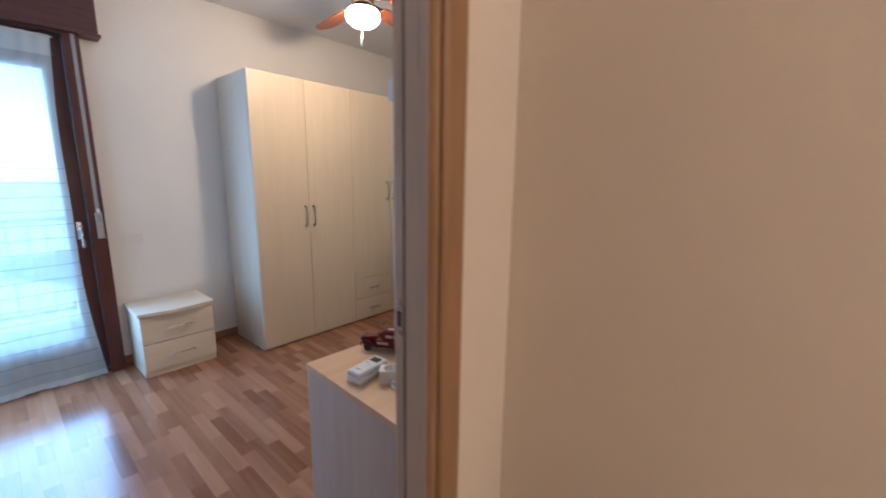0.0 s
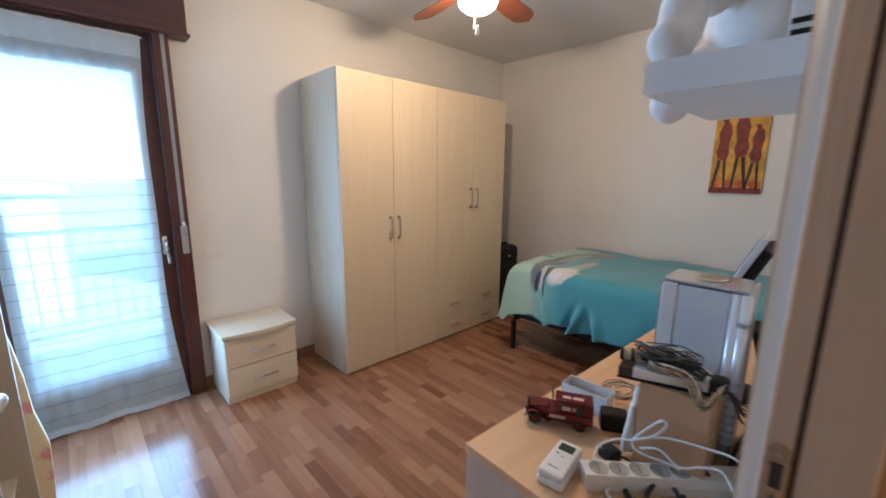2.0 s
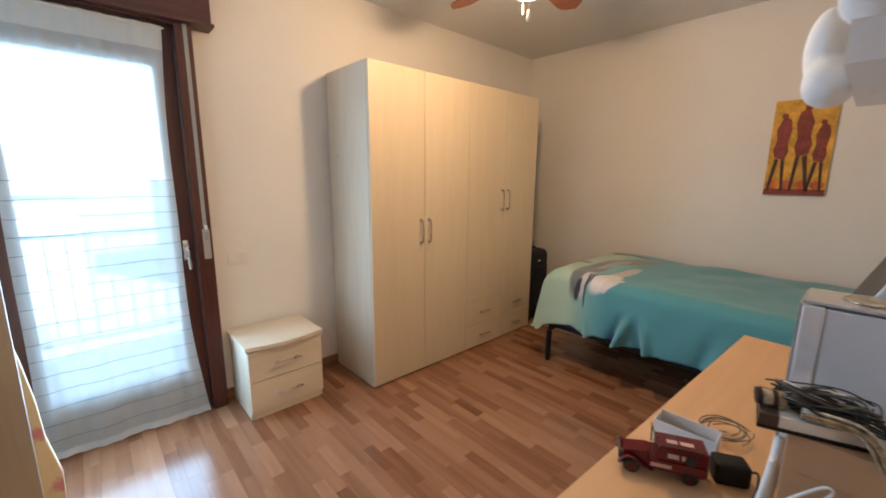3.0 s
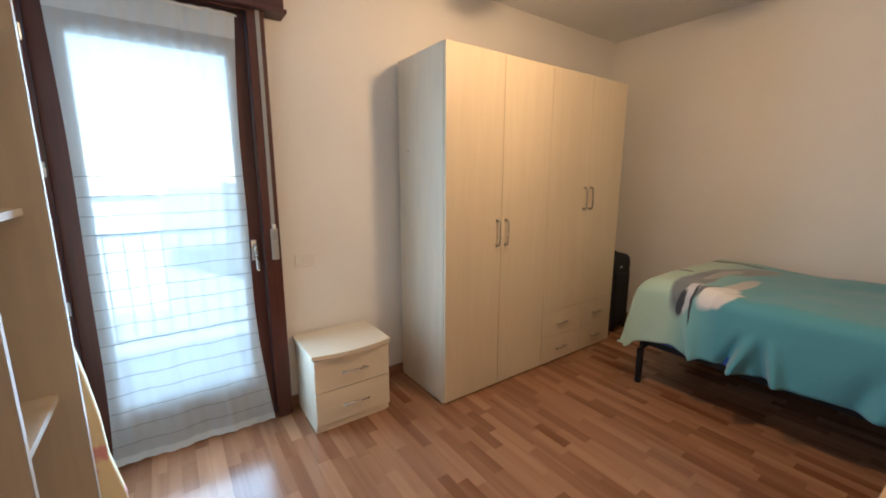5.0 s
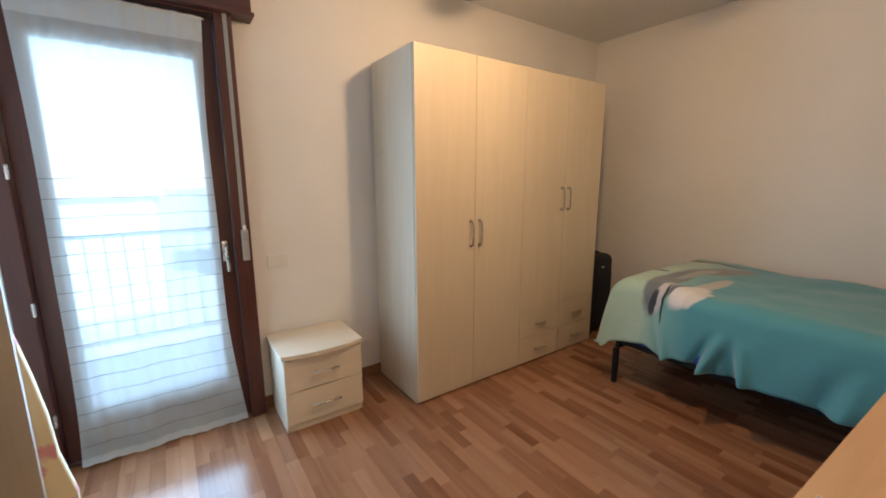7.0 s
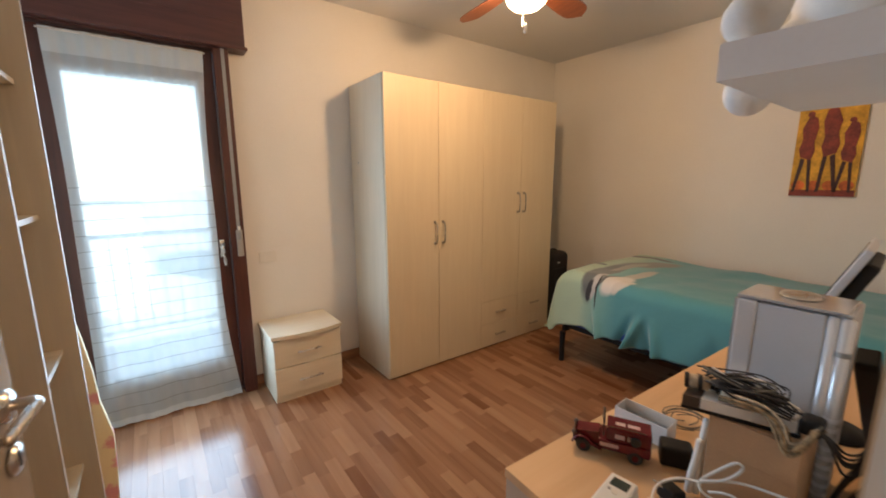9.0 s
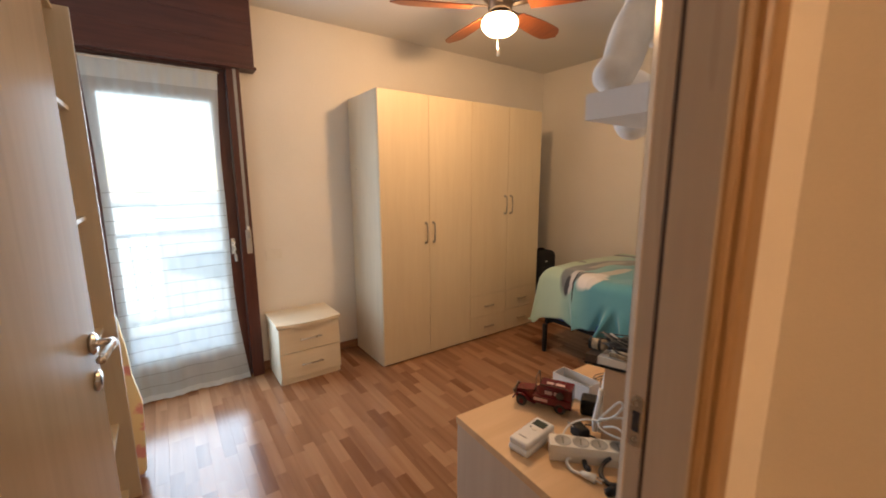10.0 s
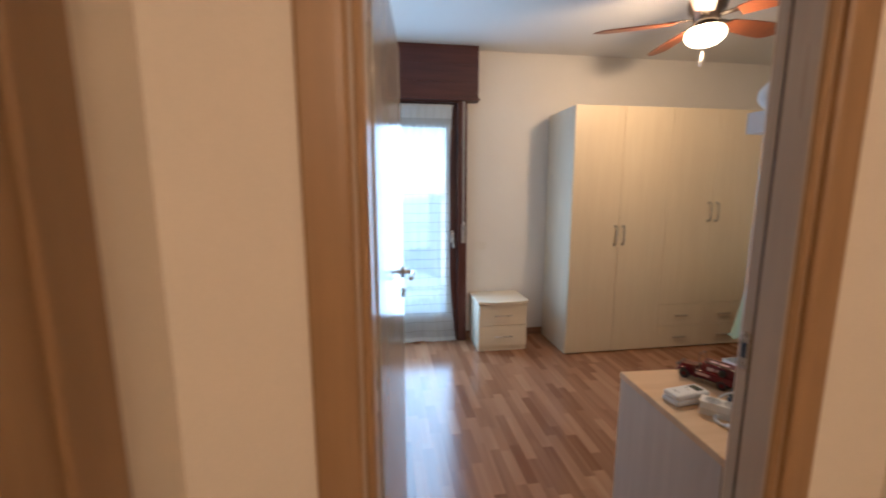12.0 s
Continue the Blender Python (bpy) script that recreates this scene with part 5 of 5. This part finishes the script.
def build_tower():
    x0, x1, y0, y1, z1 = -0.705, -0.505, 1.570, 1.745, 1.213
    t = thing("computer_tower", ((x0 + x1) / 2, 1.66, ZD), "silver desktop computer tower standing on the desk", "computer")
    part("case", box(x0, x1, y0 + 0.03, y1, ZD + 0.010, z1, 0.004), M_SILVER, t)
    part("front_panel", box(x0 + 0.0465, x1 - 0.036, y0 + 0.0025, y0 + 0.030, ZD + 0.012, z1 - 0.004, 0.004), M_SILVER, t, "grey front panel")
    part("trim", box(x0 + 0.006, x0 + 0.046, y0, y0 + 0.030, ZD + 0.012, z1 - 0.002, 0.006, seg=3), M_SILVERL, t, "light silver side trim")
    part("edge", box(x0, x0 + 0.0055, y0 + 0.006, y0 + 0.029, ZD + 0.012, z1 - 0.004, 0.001), M_GREYPL, t, "dark edge")
    for cx, r in ((x1 - 0.024, 0.012), (x1 - 0.004, 0.013)):
        part("pillar", rod((cx, y0 + 0.010, ZD + 0.012), (cx, y0 + 0.010, z1 - 0.004), r, n=20, bevel=0.003), M_SILVERL, t, "chrome-silver rounded pillar", True)
    part("pillar_band", rod((x1 - 0.004, y0 + 0.010, z1 - 0.085), (x1 - 0.004, y0 + 0.010, z1 - 0.073), 0.0142, n=20), M_GREYPL, t)
    for i in range(9):
        z = ZD + 0.06 + i * 0.022
        part("rib", rod((x1 - 0.004, y0 + 0.010, z), (x1 - 0.004, y0 + 0.010, z + 0.009), 0.0148, n=20), M_SILVER, t)
    part("top_cover", box(x0 + 0.004, x1 - 0.004, y0 + 0.004, y1 - 0.02, z1 + 0.0003, z1 + 0.008, 0.003), M_TOP, t, "glossy grey top")
    part("foil", ball((-0.60, 1.655, z1 + 0.011), (0.040, 0.05, 0.007), n=14), mat("crumpled_foil", (0.6, 0.56, 0.5), 0.15, 0.9, bump=0.6, fine=60, dist=0.01), t, "shiny brown-silver foil", True)
    for fx in (x0 + 0.03, x1 - 0.03):
        for fy in (y0 + 0.06, y1 - 0.05):
            part("foot", rod((fx, fy, ZD), (fx, fy, ZD + 0.010), 0.012, n=12), M_RUBBER, t)


M_SCREEN2 = mat("matt_screen", (0.03, 0.032, 0.036), 0.45, vary=0.08, bump=0)


def build_monitor():
    """Flat monitor seen nearly edge-on behind the tower, tilted back."""
    t = thing("monitor", (-0.56, 2.03, ZD), "flat silver computer monitor with a black back behind the tower", "monitor")
    m = Matrix.Translation((-0.592, 2.010, 1.165)) @ pose(0, 0, 0, 0, 0, -87) @ pose(0, 0, 0, -23, 0, 0)

    def q(b):
        b.transform(m)
        return b
    part("bezel", q(box(-0.15, 0.15, -0.014, 0.006, -0.155, 0.165, 0.006, seg=3)), M_SILVER, t)
    part("screen", q(box(-0.135, 0.135, -0.0165, -0.014, -0.125, 0.15)), M_SCREEN2, t, "dark screen")
    part("back", q(box(-0.14, 0.14, 0.006, 0.036, -0.14, 0.135, 0.013, seg=3)), M_BLACK, t, "black back shell")
    part("neck", rod((-0.560, 2.04, ZD + 0.014), (-0.560, 2.04, 1.12), 0.022), M_BLACK, t)
    part("base", lathe([(0, 0.0), (0.085, 0.0), (0.085, 0.006), (0.03, 0.015), (0, 0.015)], (-0.555, 2.04, ZD)), M_BLACK, t, smooth=True)


def build_wedge():
    t = thing("speaker", (-0.45, 1.97, ZD), "slim black speaker leaning against the tower", "speaker")
    m = Matrix.Translation((-0.452, 1.985, ZD + 0.022)) @ pose(0, 0, 0, 33, -7, 0)
    b = box(-0.022, 0.022, -0.026, 0.026, 0.002, 0.375, 0.008, seg=3)
    b.transform(m)
    part("body", b, M_BLACK, t)
    b = box(-0.018, 0.018, -0.0272, -0.026, 0.02, 0.35)
    b.transform(m)
    part("grille", b, M_BLACKCLOTH, t)


def build_loose():
    c = thing("white_cable", (-0.62, 1.46, ZD), "looped white power cable behind the power strip", "cable")
    r = 0.0029
    part("cord", tube([(-0.735, 1.300, ZD + 0.022), (-0.742, 1.345, 0.785), (-0.712, 1.375, 0.808), (-0.668, 1.388, 0.822), (-0.622, 1.380, 0.864), (-0.598, 1.374, 0.906), (-0.609, 1.374, 0.914), (-0.645, 1.382, 0.866), (-0.672, 1.388, 0.822), (-0.664, 1.380, 0.805), (-0.636, 1.384, 0.798), (-0.590, 1.388, 0.802), (-0.560, 1.388, 0.800)], r), M_WHITEPL, c, smooth=True)
    part("cord", tube([(-0.670, 1.384, 0.826), (-0.600, 1.383, 0.868), (-0.515, 1.384, 0.886), (-0.460, 1.384, 0.890), (-0.436, 1.372, 0.866), (-0.438, 1.345, 0.820)], r), M_WHITEPL, c, smooth=True)
    part("cord", tube([(-0.650, 1.376, 0.816), (-0.606, 1.372, 0.838), (-0.560, 1.368, 0.820), (-0.520, 1.380, 0.836), (-0.480, 1.378, 0.850), (-0.452, 1.360, 0.826)], r), M_WHITEPL, c, smooth=True)
    part("plug", rod((-0.742, 1.306, ZD + 0.013), (-0.716, 1.322, ZD + 0.020), 0.012, 0.008, n=14), M_WHITEPL, c, "white plug", True)
    part("prong", rod((-0.742, 1.306, ZD + 0.010), (-0.756, 1.297, ZD + 0.008), 0.002, n=8), M_STEEL, c)
    a = thing("power_adapter", (-0.775, 1.505, ZD), "black plug-in power adapter", "adapter")
    part("body", turned(box(-0.038, 0.038, -0.028, 0.028, 0, 0.056, 0.010, seg=3), -0.772, 1.512, ZD, 30), M_BLACK, a, smooth=True)
    part("cord", tube([(-0.745, 1.53, ZD + 0.02), (-0.722, 1.545, ZD + 0.03), (-0.715, 1.51, ZD + 0.006), (-0.72, 1.46, ZD + 0.006), (-0.745, 1.43, ZD + 0.006)], 0.0028, n=6), M_RUBBER, a, smooth=True)
    a = thing("power_adapter", (-0.74, 1.385, ZD), "black plug-in power adapter with two bright pins", "adapter")
    part("body", turned(box(-0.026, 0.026, -0.019, 0.019, 0, 0.036, 0.008, seg=3), -0.722, 1.372, ZD, -20), M_BLACK, a, smooth=True)
    for d in (0, 0.012):
        part("pin", rod((-0.745 + d, 1.365 - d * 0.3, ZD + 0.028), (-0.758 + d, 1.358 - d * 0.3, ZD + 0.036), 0.0023, n=8), M_STEEL, a)
    part("cord", tube([(-0.702, 1.38, ZD + 0.012), (-0.69, 1.395, ZD + 0.008), (-0.66, 1.39, ZD + 0.006), (-0.62, 1.385, ZD + 0.006), (-0.57, 1.392, ZD + 0.006)], 0.003, n=6), M_RUBBER, a, smooth=True)
    g = thing("thin_cable_coil", (-0.83, 1.69, ZD), "loose coil of thin grey-green cable", "cable")
    rng = random.Random(5)
    for i in range(5):
        cx, cy, rr, ph = -0.835 + 0.02 * rng.random(), 1.685 + 0.02 * rng.random(), 0.034 + 0.018 * rng.random(), rng.random() * 6
        pts = [(cx + rr * 1.25 * math.cos(k * 0.75 + ph), cy + rr * 0.8 * math.sin(k * 0.75 + ph), ZD + 0.004 + 0.012 * (1 + math.sin(k * 0.9 + ph)) + 0.006 * i) for k in range(9)]
        part("loop", tube(pts, 0.0017, n=5, steps=6), M_GREYCABLE, g, smooth=True)
    d = thing("dark_cable_tangle", (-0.47, 1.57, ZD), "tangle of dark cables on the desk beside the box", "cables")
    for i in range(10):
        ph = rng.random() * 6
        pts = [(-0.455 + 0.036 * math.cos(k * 0.8 + ph), 1.66 + 0.17 * math.sin(k * 0.8 + ph * 1.3), ZD + 0.006 + 0.018 * (1 + math.sin(k * 1.1 + ph)) * (0.4 + 0.12 * i)) for k in range(8)]
        part("cable", tube(pts, 0.0042, n=6, steps=6), M_BROWNCABLE if i % 3 else M_RUBBER, d, smooth=True)
    w = thing("white_plug_lead", (-0.61, 1.24, ZD), "short white lead with a two-pin plug before the power strip", "cable")
    part("cord", tube([(-0.672, 1.262, ZD + 0.012), (-0.672, 1.243, ZD + 0.008), (-0.645, 1.230, ZD + 0.005), (-0.618, 1.236, ZD + 0.008)], 0.0045, n=8), M_WHITEPL, w, smooth=True)
    part("plug", rod((-0.622, 1.235, ZD + 0.010), (-0.585, 1.246, ZD + 0.011), 0.007, 0.012, n=14, bevel=0.002), M_WHITEPL, w, smooth=True)
    for q in (-0.006, 0.006):
        part("pin", rod((-0.586 - q * 0.3, 1.246 + q, ZD + 0.011), (-0.568 - q * 0.3, 1.251 + q, ZD + 0.011), 0.0022, n=8), M_STEEL, w, "bright steel pin")
    k = thing("black_lead", (-0.56, 1.29, ZD), "thick looped black lead before the power strip", "cable")
    part("cord", tube([(-0.652, 1.290, ZD + 0.012), (-0.636, 1.274, ZD + 0.007), (-0.618, 1.262, ZD + 0.007), (-0.612, 1.252, ZD + 0.024)], 0.007, n=8), M_RUBBER, k, smooth=True)
    part("cord", tube([(-0.598, 1.330, ZD + 0.026), (-0.602, 1.300, ZD + 0.012), (-0.586, 1.272, ZD + 0.008), (-0.556, 1.262, ZD + 0.008), (-0.536, 1.286, ZD + 0.012), (-0.545, 1.325, ZD + 0.030), (-0.558, 1.342, ZD + 0.032)], 0.006, n=8), M_RUBBER, k, smooth=True)
    part("cord", tube([(-0.540, 1.352, ZD + 0.020), (-0.528, 1.318, ZD + 0.010), (-0.524, 1.282, ZD + 0.008), (-0.534, 1.250, ZD + 0.008)], 0.006, n=8), M_RUBBER, k, smooth=True)
    part("plug", rod((-0.530, 1.262, ZD + 0.014), (-0.542, 1.222, ZD + 0.013), 0.014, 0.010, n=14, bevel=0.003), M_BLACK, k, "black moulded plug", True)


def build_shelf_gadget():
    t = thing("small_radio", (-0.455, 1.33, 1.716), "small white gadget with black stripes on the wall shelf", "gadget")
    part("body", box(-0.478, -0.432, 1.30, 1.36, 1.7165, 1.792, 0.008, seg=3), M_WHITEPL, t)
    for z in (1.727, 1.745):
        part("stripe", box(-0.474, -0.436, 1.2985, 1.2999, z, z + 0.009), M_BLACK, t, "black stripe")


for build in (build_remote, build_power_strip, build_truck, build_white_carton, build_cardboard, build_slab, build_tower, build_monitor, build_wedge, build_loose, build_shelf_gadget):
    build()


# ---- hall door beside the bedroom door ----
def build_hall_door():
    d = thing("door_2", (0.33, HS, 0), "closed brown wooden door in the hall wall", "door", kind="structure")
    part("casing", box(-0.137, -0.052, HS, HS + 0.014, 0, 2.13, 0.005, seg=3), M_BROWND, d)
    part("casing", box(0.75, 0.835, HS, HS + 0.014, 0, 2.13, 0.005, seg=3), M_BROWND, d)
    part("casing", box(-0.052, 0.75, HS, HS + 0.0135, 2.045, 2.13, 0.005, seg=3), M_BROWND, d)
    leaf = part("leaf", box(-0.050, 0.748, HS + 0.001, HS + 0.006, 0.006, 2.043, 0.001), M_BROWND, d)
    b = tube([(0.69, HS + 0.006, 1.06), (0.69, HS + 0.05, 1.06), (0.67, HS + 0.058, 1.06), (0.58, HS + 0.052, 1.055)], 0.0095, n=12)
    part("door_handle", b, M_STEEL, leaf, "satin nickel lever handle", True)


build_hall_door()


# ---- outside the window ----
def build_outside():
    # ground, railing and houses get their bright haze from their tinted materials
    single("ground", box(-400, XW - 0.25, -400, 400, -6.6, -6.5), M_LAWN, "ground below the balcony, tinted hazy blue-grey", "ground", "structure")
    bal = thing("balcony", (-4.2, 0.45, 0), "small tiled balcony with a grey metal railing", "balcony")
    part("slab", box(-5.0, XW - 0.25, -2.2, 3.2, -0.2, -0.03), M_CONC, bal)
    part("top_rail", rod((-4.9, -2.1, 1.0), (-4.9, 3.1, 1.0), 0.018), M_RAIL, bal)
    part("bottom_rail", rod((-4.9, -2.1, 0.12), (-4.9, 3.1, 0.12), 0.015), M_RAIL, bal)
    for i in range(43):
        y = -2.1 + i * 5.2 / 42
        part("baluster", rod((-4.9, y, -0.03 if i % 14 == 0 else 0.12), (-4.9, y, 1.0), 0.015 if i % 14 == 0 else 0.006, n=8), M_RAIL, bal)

    def house(name, x, y, w, h, dep, m, label):
        t = thing(name, (x, y, -6.5), label, "house")
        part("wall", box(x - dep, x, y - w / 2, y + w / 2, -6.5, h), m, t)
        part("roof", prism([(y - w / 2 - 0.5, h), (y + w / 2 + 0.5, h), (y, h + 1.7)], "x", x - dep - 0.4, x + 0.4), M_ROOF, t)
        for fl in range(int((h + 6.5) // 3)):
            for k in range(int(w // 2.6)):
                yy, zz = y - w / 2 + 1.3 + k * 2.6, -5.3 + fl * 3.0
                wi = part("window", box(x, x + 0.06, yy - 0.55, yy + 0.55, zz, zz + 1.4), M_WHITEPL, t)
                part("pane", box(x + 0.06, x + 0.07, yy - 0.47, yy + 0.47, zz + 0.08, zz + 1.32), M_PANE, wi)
    house("apartment_house", -30, -8, 16, 0.4, 10, M_FACADE, "rendered house with a tiled roof across the street, tinted with pale blue haze")
    house("apartment_house", -34, 12, 14, 1.0, 10, M_FACADE2, "grey rendered house with a tiled roof across the street, tinted with pale haze")


build_outside()


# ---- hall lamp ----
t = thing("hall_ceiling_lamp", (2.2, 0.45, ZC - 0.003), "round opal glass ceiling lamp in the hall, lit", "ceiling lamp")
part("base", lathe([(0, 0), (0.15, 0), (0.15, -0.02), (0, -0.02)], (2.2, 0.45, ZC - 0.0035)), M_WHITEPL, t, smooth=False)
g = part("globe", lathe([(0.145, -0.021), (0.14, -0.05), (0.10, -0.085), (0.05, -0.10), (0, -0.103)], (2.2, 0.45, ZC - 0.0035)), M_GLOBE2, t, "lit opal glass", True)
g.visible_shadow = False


# ---- laminate strips of the floor ----
def build_floor_strips():
    """Blocks 63 mm wide in random lengths; the nearest are pieces of their own, the rest one mesh."""
    rng = random.Random(4)
    wdt, gap, deep = 0.0633, 0.0004, 0.0095
    lengths = [0.22 + 0.045 * i for i in range(6)]
    shared = {}

    def block_mesh(ln):
        key = round(ln, 3)
        if key not in shared:
            b = box(0, ln - gap, 0, wdt - gap, -deep, 0.0)
            for v in b.verts:
                if v.co.z > -0.001:
                    v.co.z = 0.0
            shared[key] = mesh_of("strip", b, M_PLANK)
        return shared[key]
    rest = bmesh.new()
    count = 0
    rows = int((YN - YS) / wdt) + 1
    for r in range(rows):
        y = YS + r * wdt
        x = XW - rng.random() * 0.4
        while x < east_face(y) - 0.01:
            ln = rng.choice(lengths)
            xa, xb = max(x, XW), min(x + ln, east_face(y))
            if xb - xa > 0.03:
                near = -3.0 < xa < -1.05 and 0.25 < y < 2.75 and abs(xb - xa - ln) < 1e-6
                if near and count < 320:
                    ob = new("strip", block_mesh(ln))
                    ob.location = (xa, y, 0)
                    ob.parent = floor
                    count += 1
                else:
                    box(xa, xb - gap, y, min(y + wdt, YN) - gap, -deep, 0.0, bm=rest)
            x += ln
    ob = new("strips_outer", mesh_of("strips_outer", rest, M_PLANK2))
    ob.parent = floor
    tagged(ob, "more laminate strips", kind="stuff")


build_floor_strips()
